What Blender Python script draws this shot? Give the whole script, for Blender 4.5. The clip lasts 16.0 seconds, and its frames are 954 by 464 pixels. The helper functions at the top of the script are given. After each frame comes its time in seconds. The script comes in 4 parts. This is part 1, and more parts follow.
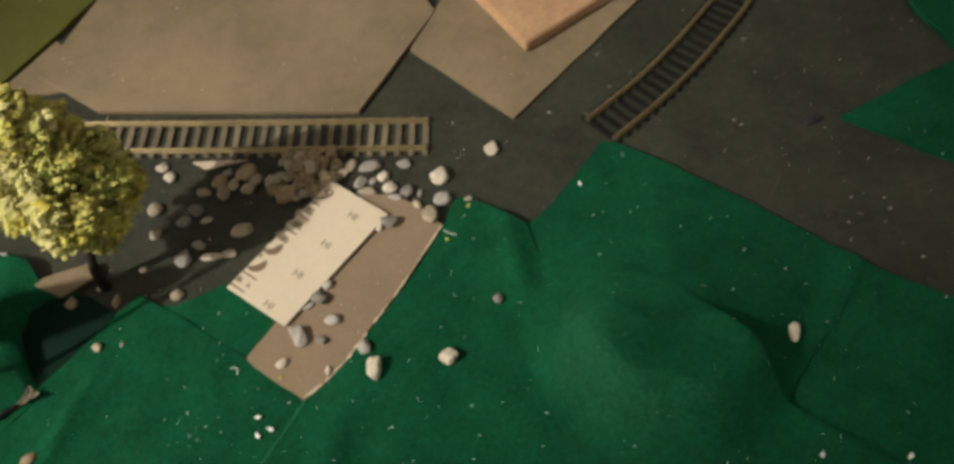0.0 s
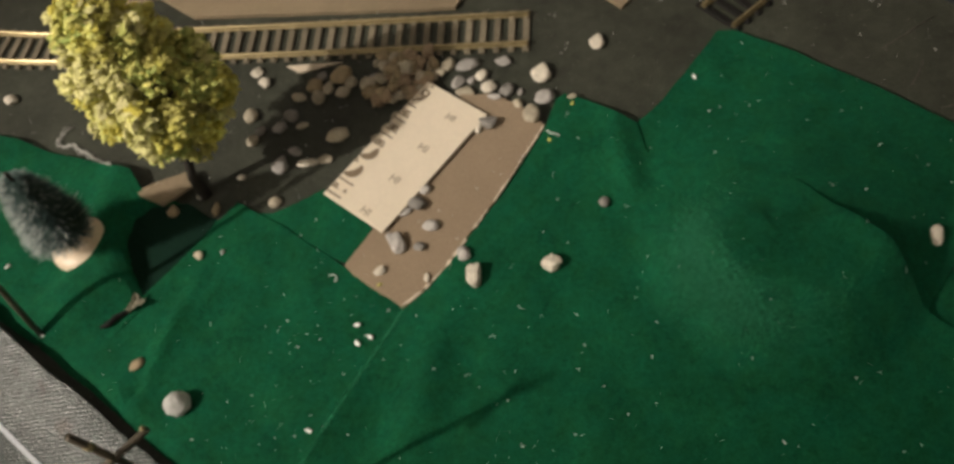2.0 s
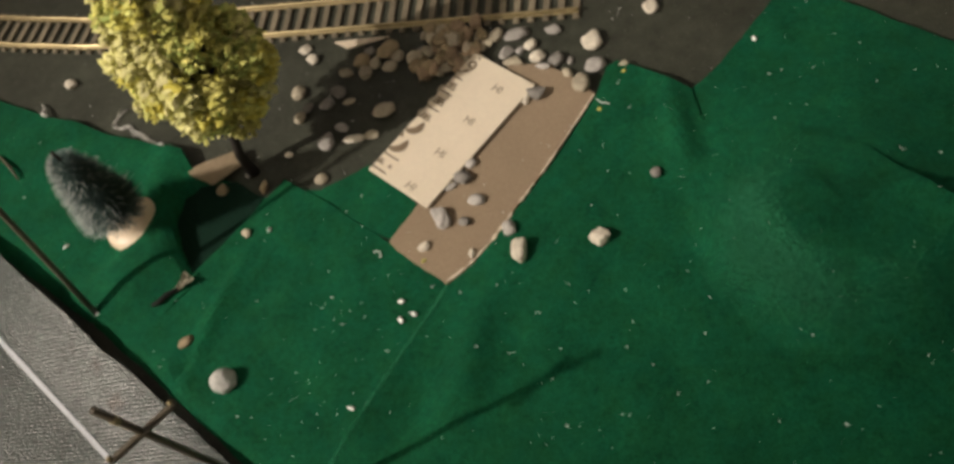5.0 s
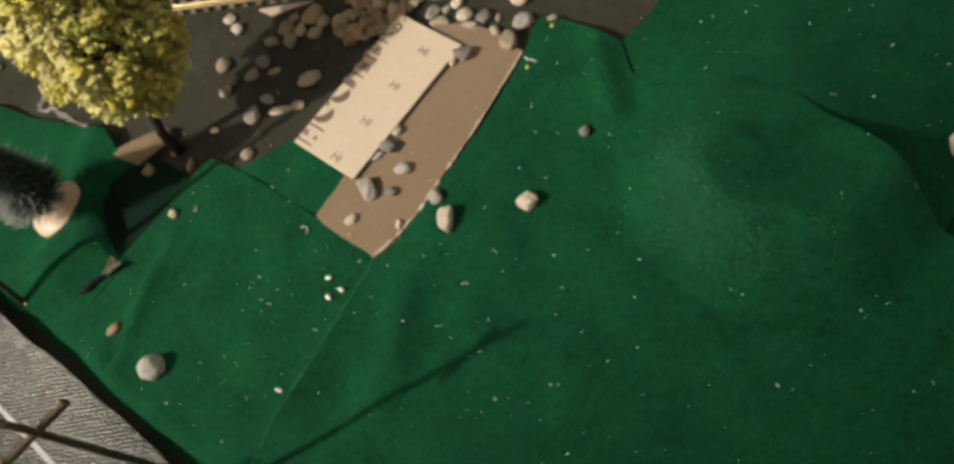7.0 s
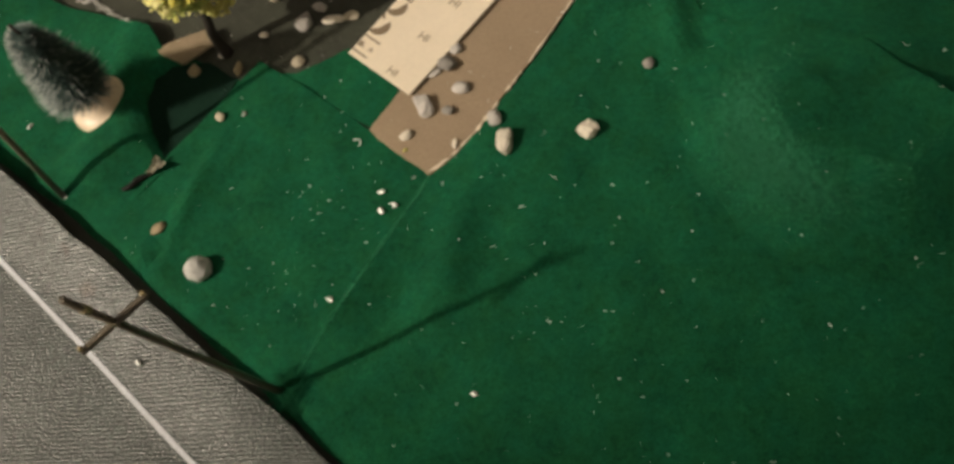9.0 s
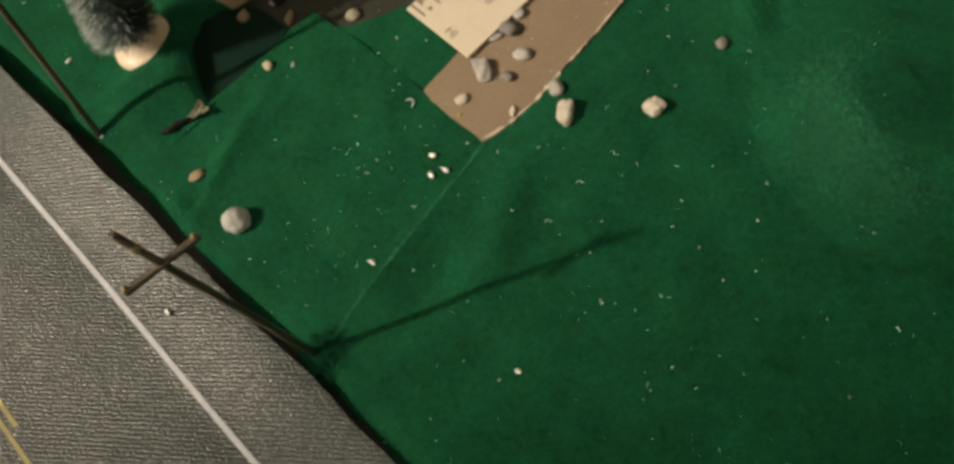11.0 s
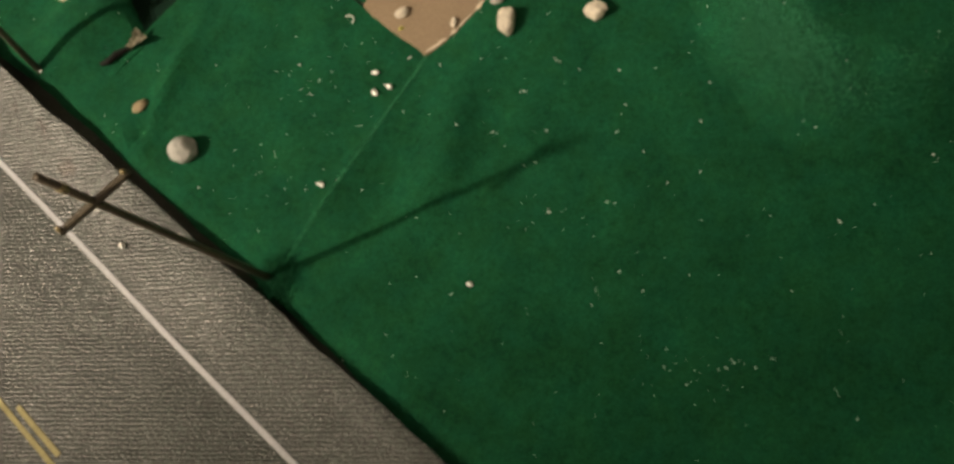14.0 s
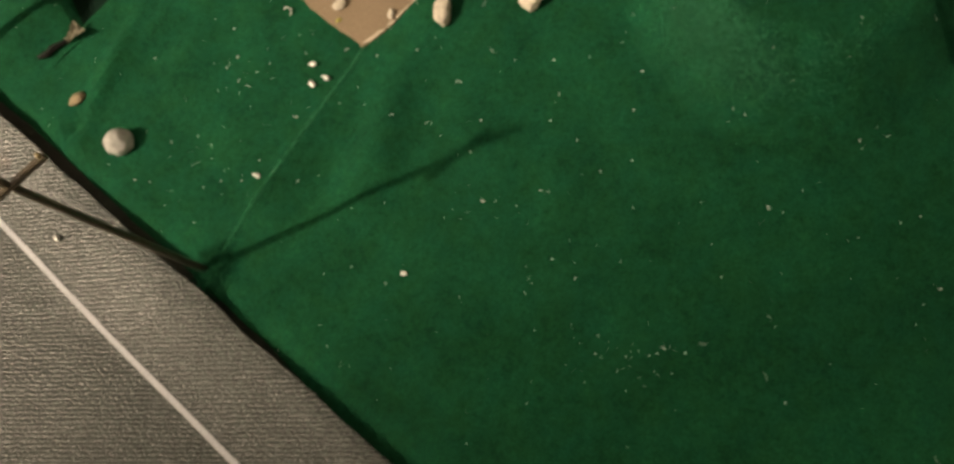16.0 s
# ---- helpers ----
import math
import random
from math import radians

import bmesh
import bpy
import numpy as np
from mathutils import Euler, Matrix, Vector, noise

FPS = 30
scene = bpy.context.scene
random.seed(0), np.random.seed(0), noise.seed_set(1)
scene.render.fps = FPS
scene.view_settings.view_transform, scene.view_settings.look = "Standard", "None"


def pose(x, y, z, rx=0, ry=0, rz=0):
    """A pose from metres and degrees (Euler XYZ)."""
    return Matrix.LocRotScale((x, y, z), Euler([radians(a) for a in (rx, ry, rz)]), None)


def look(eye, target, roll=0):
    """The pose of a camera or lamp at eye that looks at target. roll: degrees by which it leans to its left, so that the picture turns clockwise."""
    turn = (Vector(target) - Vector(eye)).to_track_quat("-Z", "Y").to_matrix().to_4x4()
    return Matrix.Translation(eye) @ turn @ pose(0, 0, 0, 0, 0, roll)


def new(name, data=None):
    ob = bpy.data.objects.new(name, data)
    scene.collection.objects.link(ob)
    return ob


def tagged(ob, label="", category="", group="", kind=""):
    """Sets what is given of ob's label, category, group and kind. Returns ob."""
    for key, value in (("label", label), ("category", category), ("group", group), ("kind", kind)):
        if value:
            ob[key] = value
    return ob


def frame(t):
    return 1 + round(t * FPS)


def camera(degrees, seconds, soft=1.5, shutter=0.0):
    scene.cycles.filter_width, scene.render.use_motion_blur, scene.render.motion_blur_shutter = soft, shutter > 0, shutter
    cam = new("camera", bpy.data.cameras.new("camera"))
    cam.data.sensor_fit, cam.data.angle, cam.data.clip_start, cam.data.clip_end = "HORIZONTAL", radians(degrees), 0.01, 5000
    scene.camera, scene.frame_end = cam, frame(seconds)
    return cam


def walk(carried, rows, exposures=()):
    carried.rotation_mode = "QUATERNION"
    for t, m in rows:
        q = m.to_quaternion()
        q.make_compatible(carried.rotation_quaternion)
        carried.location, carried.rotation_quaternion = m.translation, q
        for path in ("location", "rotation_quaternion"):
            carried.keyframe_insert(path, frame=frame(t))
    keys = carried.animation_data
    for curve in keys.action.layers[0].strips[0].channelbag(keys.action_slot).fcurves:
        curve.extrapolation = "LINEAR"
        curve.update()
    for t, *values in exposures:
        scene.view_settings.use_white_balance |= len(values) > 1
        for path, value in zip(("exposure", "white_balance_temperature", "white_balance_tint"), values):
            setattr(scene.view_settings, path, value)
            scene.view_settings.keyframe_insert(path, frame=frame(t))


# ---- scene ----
from mathutils import geometry

cam = camera(56.02, 16.0, soft=3.3, shutter=0.5)
PATH = [
    (0, (0.00512, -0.21720, 0.33012), (-0.00097, 0.03791, -0.04053), -2.715),
    (0.5, (0.01134, -0.20950, 0.32238), (-0.01713, 0.02721, -0.05927), -8.368),
    (1, (0.01493, -0.20830, 0.31862), (-0.02989, 0.01939, -0.06694), -12.553),
    (1.5, (0.01117, -0.20930, 0.31483), (-0.04165, 0.01190, -0.07348), -14.038),
    (2, (0.00784, -0.20913, 0.31105), (-0.05548, 0.00721, -0.07842), -16.120),
    (2.5, (0.00813, -0.20594, 0.30719), (-0.06692, 0.01114, -0.07978), -18.346),
    (3, (0.00604, -0.20596, 0.30760), (-0.07417, 0.00661, -0.08083), -19.680),
    (3.5, (0.01043, -0.20817, 0.30845), (-0.06919, 0.00684, -0.07876), -18.834),
    (4, (0.01652, -0.20773, 0.30358), (-0.07352, 0.00518, -0.08250), -21.452),
    (6.5, (0.03206, -0.20361, 0.29313), (-0.07676, -0.00830, -0.09741), -29.886),
    (7, (0.04697, -0.19583, 0.28316), (-0.06309, -0.00922, -0.11125), -31.888),
    (7.5, (0.04632, -0.18279, 0.26279), (-0.06487, -0.01171, -0.13829), -34.525),
    (8, (0.05273, -0.17818, 0.26179), (-0.06380, -0.02072, -0.14333), -38.594),
    (8.5, (0.04739, -0.18957, 0.27499), (-0.06969, -0.03615, -0.13153), -38.770),
    (9, (0.01611, -0.20227, 0.28973), (-0.07859, -0.04475, -0.12103), -28.298),
    (11.5, (-0.00375, -0.20670, 0.27835), (-0.09803, -0.05601, -0.13505), -24.654),
    (12, (-0.00252, -0.21017, 0.27958), (-0.09869, -0.05821, -0.13292), -25.045),
    (12.5, (0.02376, -0.19150, 0.27114), (-0.06909, -0.05875, -0.14868), -29.279),
    (13, (0.02952, -0.18244, 0.26454), (-0.05389, -0.07210, -0.16367), -33.581),
    (13.5, (0.01371, -0.18450, 0.26948), (-0.06898, -0.07882, -0.16004), -34.558),
    (14, (0.01067, -0.20046, 0.27857), (-0.07658, -0.09372, -0.14979), -34.763),
    (14.5, (0.01812, -0.19986, 0.27473), (-0.05689, -0.08902, -0.15491), -29.581),
    (15, (0.01972, -0.20589, 0.27601), (-0.05430, -0.09286, -0.15322), -28.699),
    (15.5, (0.02180, -0.20455, 0.27857), (-0.05111, -0.09369, -0.15142), -29.144),
    (16, (0.02646, -0.20570, 0.27416), (-0.05302, -0.09290, -0.15416), -31.179),
]
walk(cam, [(t, look(eye, target, roll)) for t, eye, target, roll in PATH],
     [(0.0, -0.06, 6000, 8), (3.0, -0.09, 6000, 12), (8.0, 0.0, 6300, 11), (12.0, -0.07, 6700, 9), (15.0, 0.12, 7150, 13), (16.0, 0.16, 7250, 13)])

# ---- light ----
# One warm desk lamp stands beside the layout, on the road side; pale walls bounce a little of it back.
world = bpy.data.worlds.new("room_dark")
world.use_nodes = True
world.node_tree.nodes["Background"].inputs[0].default_value = (1.0, 0.8, 0.6, 1)
world.node_tree.nodes["Background"].inputs[1].default_value = 0.02
scene.world = world
LAMP_AT = (-1.54, -0.80, 1.39)
bulb_data = bpy.data.lights.new("desk_lamp_bulb", "POINT")
bulb_data.energy, bulb_data.color, bulb_data.shadow_soft_size = 24.0, (1.0, 0.84, 0.66), 0.021
bulb = new("desk_lamp_bulb", bulb_data)
bulb.location = LAMP_AT
beam_data = bpy.data.lights.new("desk_lamp_beam", "SPOT")
beam_data.energy, beam_data.color, beam_data.shadow_soft_size = 166.0, (1.0, 0.84, 0.66), 0.021
beam_data.spot_size, beam_data.spot_blend = radians(13.8), 1.0
beam = new("desk_lamp_beam", beam_data)
beam.matrix_basis = look(LAMP_AT, (-0.113, 0.022, 0.0))


# ---- materials ----
def material(name, color, rough=0.8, metal=0.0, grain=900.0, contrast=0.25, patch=25.0, patch_amount=0.2,
             bump=0.3, depth=0.0003, sheen=0.0, spec=0.5, vary=0.0, island=0.0, tint=None, specks=0.0, mottle=0.0, mottle_scale=380.0):
    """A surface with fine grain, broad patches and relief; vary: change from object to object; island: from piece to piece."""
    m = bpy.data.materials.new(name)
    m.use_nodes = True
    t = m.node_tree
    n, link = t.nodes, t.links.new
    b = n["Principled BSDF"]
    b.inputs["Roughness"].default_value = rough
    b.inputs["Metallic"].default_value = metal
    b.inputs["Specular IOR Level"].default_value = spec
    if sheen:
        b.inputs["Sheen Weight"].default_value = sheen
        b.inputs["Sheen Roughness"].default_value = 0.5
        b.inputs["Sheen Tint"].default_value = (*[min(1, c * 4 + 0.02) for c in color], 1)
    geo = n.new("ShaderNodeNewGeometry")
    where = geo.outputs["Position"]

    def noise_at(scale, detail=4.0, rough_n=0.6):
        k = n.new("ShaderNodeTexNoise")
        k.inputs["Scale"].default_value, k.inputs["Detail"].default_value, k.inputs["Roughness"].default_value = scale, detail, rough_n
        link(where, k.inputs["Vector"])
        return k.outputs["Fac"]

    def spread(source, low, high):
        r = n.new("ShaderNodeMapRange")
        r.inputs[1].default_value, r.inputs[2].default_value = 0.25, 0.75
        r.inputs[3].default_value, r.inputs[4].default_value = low, high
        link(source, r.inputs[0])
        return r.outputs[0]

    def times(a, bb):
        k = n.new("ShaderNodeMath")
        k.operation = "MULTIPLY"
        link(a, k.inputs[0]), link(bb, k.inputs[1])
        return k.outputs[0]

    fine, broad = noise_at(grain), noise_at(patch, 5.0, 0.65)
    gain = times(spread(fine, 1 - contrast, 1 + contrast), spread(broad, 1 - patch_amount, 1 + patch_amount))
    if mottle:
        gain = times(gain, spread(noise_at(mottle_scale, 3.0, 0.7), 1 - mottle, 1 + mottle))
    if vary:
        info = n.new("ShaderNodeObjectInfo")
        r = n.new("ShaderNodeMapRange")
        r.inputs[3].default_value, r.inputs[4].default_value = 1 - vary, 1 + vary
        link(info.outputs["Random"], r.inputs[0])
        gain = times(gain, r.outputs[0])
    if island:
        r = n.new("ShaderNodeMapRange")
        r.inputs[3].default_value, r.inputs[4].default_value = 1 - island, 1 + island
        link(geo.outputs["Random Per Island"], r.inputs[0])
        gain = times(gain, r.outputs[0])
    base = n.new("ShaderNodeRGB")
    base.outputs[0].default_value = (*color, 1)
    shade = base.outputs[0]
    if tint:
        mix = n.new("ShaderNodeMix")
        mix.data_type = "RGBA"
        link(shade, mix.inputs[6])
        mix.inputs[7].default_value = (*tint, 1)
        link(spread(noise_at(patch * 2.7, 3.0), 0, 1) if not island else geo.outputs["Random Per Island"], mix.inputs[0])
        shade = mix.outputs[2]
    scale = n.new("ShaderNodeVectorMath")
    scale.operation = "SCALE"
    link(shade, scale.inputs[0]), link(gain, scale.inputs["Scale"])
    result = scale.outputs[0]
    if specks:
        s = n.new("ShaderNodeMapRange")
        s.inputs[1].default_value, s.inputs[2].default_value = 0.70, 0.78
        link(noise_at(grain * 0.6, 1.0), s.inputs[0])
        mix = n.new("ShaderNodeMix")
        mix.data_type = "RGBA"
        k = n.new("ShaderNodeMath")
        k.operation = "MULTIPLY"
        k.inputs[1].default_value = specks
        link(s.outputs[0], k.inputs[0])
        link(k.outputs[0], mix.inputs[0])
        link(result, mix.inputs[6])
        mix.inputs[7].default_value = (0.5, 0.48, 0.42, 1)
        result = mix.outputs[2]
    link(result, b.inputs["Base Color"])
    if bump:
        k = n.new("ShaderNodeBump")
        k.inputs["Strength"].default_value, k.inputs["Distance"].default_value = bump, depth
        link(fine, k.inputs["Height"])
        link(k.outputs[0], b.inputs["Normal"])
    return m


FELT = material("green_felt", (0.0060, 0.081, 0.0385), 0.95, grain=1300, contrast=0.40, patch=45, patch_amount=0.30, mottle=0.26, mottle_scale=380, bump=0.32, depth=0.00018, sheen=0.18, spec=0.1, tint=(0.0088, 0.078, 0.029))
# Pale fibres: the cut edge's, and those that paint light on the hill's flank.
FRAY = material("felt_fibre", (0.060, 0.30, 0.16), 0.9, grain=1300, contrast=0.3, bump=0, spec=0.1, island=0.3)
BOARD = material("dark_board", (0.0425, 0.0472, 0.0345), 0.55, grain=1100, contrast=0.45, patch=26, patch_amount=0.45, mottle=0.30, mottle_scale=170, bump=0.5, depth=0.0004, spec=0.35, specks=0.25)
KRAFT = material("brown_card", (0.285, 0.222, 0.150), 0.85, grain=900, contrast=0.12, patch=30, patch_amount=0.10, bump=0.3, spec=0.25)
KRAFT_SHEET = material("brown_card_sheet", (0.268, 0.212, 0.140), 0.85, grain=900, contrast=0.12, patch=16, patch_amount=0.28, bump=0.3, spec=0.25, mottle=0.08, mottle_scale=90, tint=(0.243, 0.200, 0.127))
KRAFT_EDGE = material("pale_torn_card", (0.62, 0.54, 0.42), 0.9, grain=1500, contrast=0.2)
CREAM = material("cream_card", (0.74, 0.67, 0.53), 0.6, grain=500, contrast=0.04, patch=18, patch_amount=0.05, bump=0.05, spec=0.35)
INK = material("black_ink", (0.20, 0.155, 0.10), 0.6, grain=1500, contrast=0.25, bump=0)
PALE_INK = material("worn_ink", (0.31, 0.255, 0.17), 0.6, grain=1500, contrast=0.25, bump=0)
LIME = material("lime_sheet", (0.095, 0.106, 0.016), 0.9, grain=1200, contrast=0.2, patch=30, patch_amount=0.15, bump=0.4)
BRASS = material("brass_rail", (0.32, 0.265, 0.14), 0.31, 0.65, grain=700, contrast=0.2, patch=60, patch_amount=0.25, bump=0.1)
SLEEPER = material("brown_sleeper", (0.195, 0.170, 0.118), 0.6, grain=900, contrast=0.3, patch=80, patch_amount=0.25, bump=0.4, vary=0.25)
BLACK_SLEEPER = material("black_sleeper", (0.013, 0.0125, 0.011), 0.7, grain=900, contrast=0.3, bump=0.4, spec=0.25, vary=0.25)
BLOCK = material("plywood_block", (0.58, 0.40, 0.22), 0.8, grain=500, contrast=0.15, patch=40, patch_amount=0.2, bump=0.3, tint=(0.50, 0.31, 0.19))
STONE = {
    "w": material("pale_stone", (0.60, 0.56, 0.465), 0.75, grain=700, contrast=0.18, patch=150, patch_amount=0.2, bump=0.4, vary=0.15),
    "g": material("grey_stone", (0.375, 0.36, 0.335), 0.75, grain=700, contrast=0.2, patch=150, patch_amount=0.25, bump=0.4, vary=0.2),
    "t": material("tan_stone", (0.40, 0.36, 0.27), 0.78, grain=700, contrast=0.2, patch=150, patch_amount=0.25, bump=0.4, vary=0.2),
    "b": material("brown_stone", (0.31, 0.25, 0.15), 0.78, grain=700, contrast=0.22, patch=150, patch_amount=0.25, bump=0.4, vary=0.2),
    "r": material("reddish_stone", (0.30, 0.225, 0.145), 0.78, grain=700, contrast=0.22, patch=150, patch_amount=0.25, bump=0.4, vary=0.2),
    "o": material("olive_stone", (0.26, 0.22, 0.125), 0.78, grain=700, contrast=0.22, patch=150, patch_amount=0.25, bump=0.4, vary=0.2),
    "d": material("dark_stone", (0.235, 0.225, 0.205), 0.75, grain=700, contrast=0.22, patch=150, patch_amount=0.3, bump=0.4, vary=0.2),
}
FOLIAGE = [material("flock_foliage_yellow", (0.72, 0.64, 0.11), 0.9, grain=1300, contrast=0.25, patch=90, patch_amount=0.25, bump=0.5, depth=0.0006, spec=0.1, island=0.20, tint=(0.56, 0.58, 0.20)),
           material("flock_foliage_pale", (0.80, 0.76, 0.38), 0.9, grain=1300, contrast=0.25, patch=90, patch_amount=0.25, bump=0.5, depth=0.0006, spec=0.1, island=0.20, tint=(0.58, 0.58, 0.22)),
           material("flock_foliage_green", (0.42, 0.52, 0.15), 0.9, grain=1300, contrast=0.25, patch=90, patch_amount=0.25, bump=0.5, depth=0.0006, spec=0.1, island=0.22, tint=(0.62, 0.58, 0.18)),
           material("flock_foliage_olive", (0.54, 0.51, 0.17), 0.9, grain=1300, contrast=0.25, patch=90, patch_amount=0.25, bump=0.5, depth=0.0006, spec=0.1, island=0.22, tint=(0.46, 0.44, 0.10))]
BARK = material("dark_bark", (0.020, 0.016, 0.012), 0.85, grain=900, contrast=0.35, bump=0.6)
BRISTLE = material("blue_green_bristle", (0.019, 0.086, 0.082), 0.7, grain=900, contrast=0.3, patch=80, patch_amount=0.4, bump=0, island=0.5, tint=(0.085, 0.120, 0.105))
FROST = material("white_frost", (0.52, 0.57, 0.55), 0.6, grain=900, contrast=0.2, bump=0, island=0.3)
WHITE = material("white_plastic", (0.74, 0.62, 0.46), 0.4, grain=300, contrast=0.05, patch=60, patch_amount=0.06, bump=0.05)
POLE = material("brown_pole", (0.092, 0.078, 0.052), 0.38, grain=800, contrast=0.3, patch=90, patch_amount=0.3, bump=0.3)
POLE_TIP = material("yellow_pole_tip", (0.30, 0.25, 0.13), 0.5, grain=800, contrast=0.3, bump=0.2)
# Near-black green that stands in for shade in the felt hollow.
HOLLOW_SHADE = material("black_cloth", (0.0085, 0.0260, 0.0175), 0.95, grain=1300, contrast=0.4, bump=0.4, spec=0.05)
LINT = material("white_lint", (0.93, 0.96, 0.93), 0.8, grain=900, contrast=0.15, bump=0.1, island=0.2)
GLUE = material("clear_glue", (0.60, 0.60, 0.57), 0.3, grain=500, contrast=0.3, bump=0.3)
BALL = material("chalky_stone", (0.47, 0.48, 0.455), 0.85, grain=500, contrast=0.2, patch=150, patch_amount=0.15, bump=0.6, depth=0.0005)
LINE_WHITE = material("road_white_line", (0.55, 0.59, 0.64), 0.6, grain=1400, contrast=0.15, patch=90, patch_amount=0.1, bump=0.3)
LINE_YELLOW = material("road_yellow_line", (0.42, 0.39, 0.17), 0.6, grain=1400, contrast=0.2, patch=90, patch_amount=0.2, bump=0.3)
WALL = material("plain_wall", (0.88, 0.86, 0.83), 0.9, grain=60, contrast=0.05, patch=2, patch_amount=0.05, bump=0.05)


def road_material():
    """Grey sheet with an embossed weave of short staggered ribs, and a few brown smudges by its edge."""
    m = material("grey_road_sheet", (0.051, 0.066, 0.061), 0.25, grain=1000, contrast=0.45, patch=30, patch_amount=0.20, bump=0, spec=0.52)
    t = m.node_tree
    n, link = t.nodes, t.links.new
    shader = n["Principled BSDF"]

    def sum_of(operation, a, b=None, c=None):
        k = n.new("ShaderNodeMath")
        k.operation = operation
        for slot, value in enumerate((a, b, c)):
            if value is None:
                continue
            if isinstance(value, (int, float)):
                k.inputs[slot].default_value = value
            else:
                link(value, k.inputs[slot])
        return k.outputs[0]

    geo = n.new("ShaderNodeNewGeometry")
    turn = n.new("ShaderNodeVectorRotate")
    turn.inputs["Axis"].default_value = (0, 0, 1)
    turn.inputs["Angle"].default_value = radians(-5)
    link(geo.outputs["Position"], turn.inputs["Vector"])
    axes = n.new("ShaderNodeSeparateXYZ")
    link(turn.outputs[0], axes.inputs[0])

    def wander(scale, detail=2.0):
        k = n.new("ShaderNodeTexNoise")
        k.inputs["Scale"].default_value, k.inputs["Detail"].default_value = scale, detail
        link(geo.outputs["Position"], k.inputs["Vector"])
        return sum_of("SUBTRACT", k.outputs["Fac"], 0.5)

    v = sum_of("MULTIPLY_ADD", axes.outputs["Y"], 1 / 0.00150, sum_of("MULTIPLY", wander(260), 0.9))
    row = sum_of("FLOOR", v)
    across = sum_of("FRACT", v)
    u = sum_of("MULTIPLY_ADD", axes.outputs["X"], 1 / 0.0023, sum_of("MULTIPLY_ADD", row, 0.5, sum_of("MULTIPLY", wander(420), 2.4)))
    along = sum_of("FRACT", u)
    ridge = sum_of("SUBTRACT", 1.0, sum_of("POWER", sum_of("ABSOLUTE", sum_of("MULTIPLY_ADD", across, 2.0, -1.0)), 2.0))
    rib = sum_of("SUBTRACT", 1.0, sum_of("MULTIPLY", sum_of("POWER", sum_of("ABSOLUTE", sum_of("MULTIPLY_ADD", along, 2.0, -1.0)), 2.4), 0.95))
    height = sum_of("MULTIPLY_ADD", wander(1500, 3.0), 1.15, sum_of("MULTIPLY", ridge, rib))
    k = n.new("ShaderNodeBump")
    k.inputs["Strength"].default_value, k.inputs["Distance"].default_value = 1.0, 0.00015
    link(height, k.inputs["Height"])
    link(k.outputs[0], shader.inputs["Normal"])
    paint = shader.inputs["Base Color"].links[0].from_socket
    fuzz = wander(330, 3.0)
    for x, y, r in ((-0.2205, -0.0940, 0.0055), (-0.2075, -0.1015, 0.0058), (-0.1965, -0.1160, 0.0050)):
        away = n.new("ShaderNodeVectorMath")
        away.operation = "DISTANCE"
        away.inputs[1].default_value = (x, y, ROAD_TOP)
        link(geo.outputs["Position"], away.inputs[0])
        edge = n.new("ShaderNodeMapRange")
        edge.inputs[1].default_value, edge.inputs[2].default_value = r * 0.35, r
        edge.inputs[3].default_value, edge.inputs[4].default_value = 0.75, 0.0
        link(sum_of("MULTIPLY_ADD", fuzz, r * 1.3, away.outputs["Value"]), edge.inputs[0])
        mix = n.new("ShaderNodeMix")
        mix.data_type = "RGBA"
        mix.inputs[7].default_value = (0.030, 0.022, 0.012, 1)
        link(edge.outputs[0], mix.inputs[0]), link(paint, mix.inputs[6])
        paint = mix.outputs[2]
    link(paint, shader.inputs["Base Color"])
    return m


ROAD_TOP = 0.0022
ROAD = road_material()


# ---- making meshes ----
def mesh_of(bm, name, mat, smooth=False):
    me = bpy.data.meshes.new(name)
    bmesh.ops.recalc_face_normals(bm, faces=bm.faces[:])
    bm.to_mesh(me)
    bm.free()
    for mm in (mat if isinstance(mat, (list, tuple)) else (mat,)):
        me.materials.append(mm)
    if smooth:
        me.shade_smooth()
    return me


def thing(name, bm, mat, label="", category="", group="", kind="", at=None, smooth=False):
    ob = new(name, mesh_of(bm, name, mat, smooth))
    if at is not None:
        ob.matrix_basis = at
    return tagged(ob, label, category, group, kind)


def part(name, bm, mat, parent, label="", smooth=False):
    ob = new(name, mesh_of(bm, name, mat, smooth))
    ob.parent = parent
    return tagged(ob, label)


def holder(name, m, label, category, group=""):
    ob = new(name)
    ob.empty_display_size = 0.005
    ob.matrix_basis = m
    return tagged(ob, label, category, group)


def box(bm, x0, y0, z0, x1, y1, z1, bevel=0.0):
    made = bmesh.ops.create_cube(bm, size=1)
    for v in made["verts"]:
        v.co = Vector(((x0 + x1) / 2 + v.co.x * (x1 - x0), (y0 + y1) / 2 + v.co.y * (y1 - y0), (z0 + z1) / 2 + v.co.z * (z1 - z0)))
    if bevel:
        edges = list({e for v in made["verts"] for e in v.link_edges})
        bmesh.ops.bevel(bm, geom=edges, offset=bevel, segments=1, affect="EDGES")
    return bm


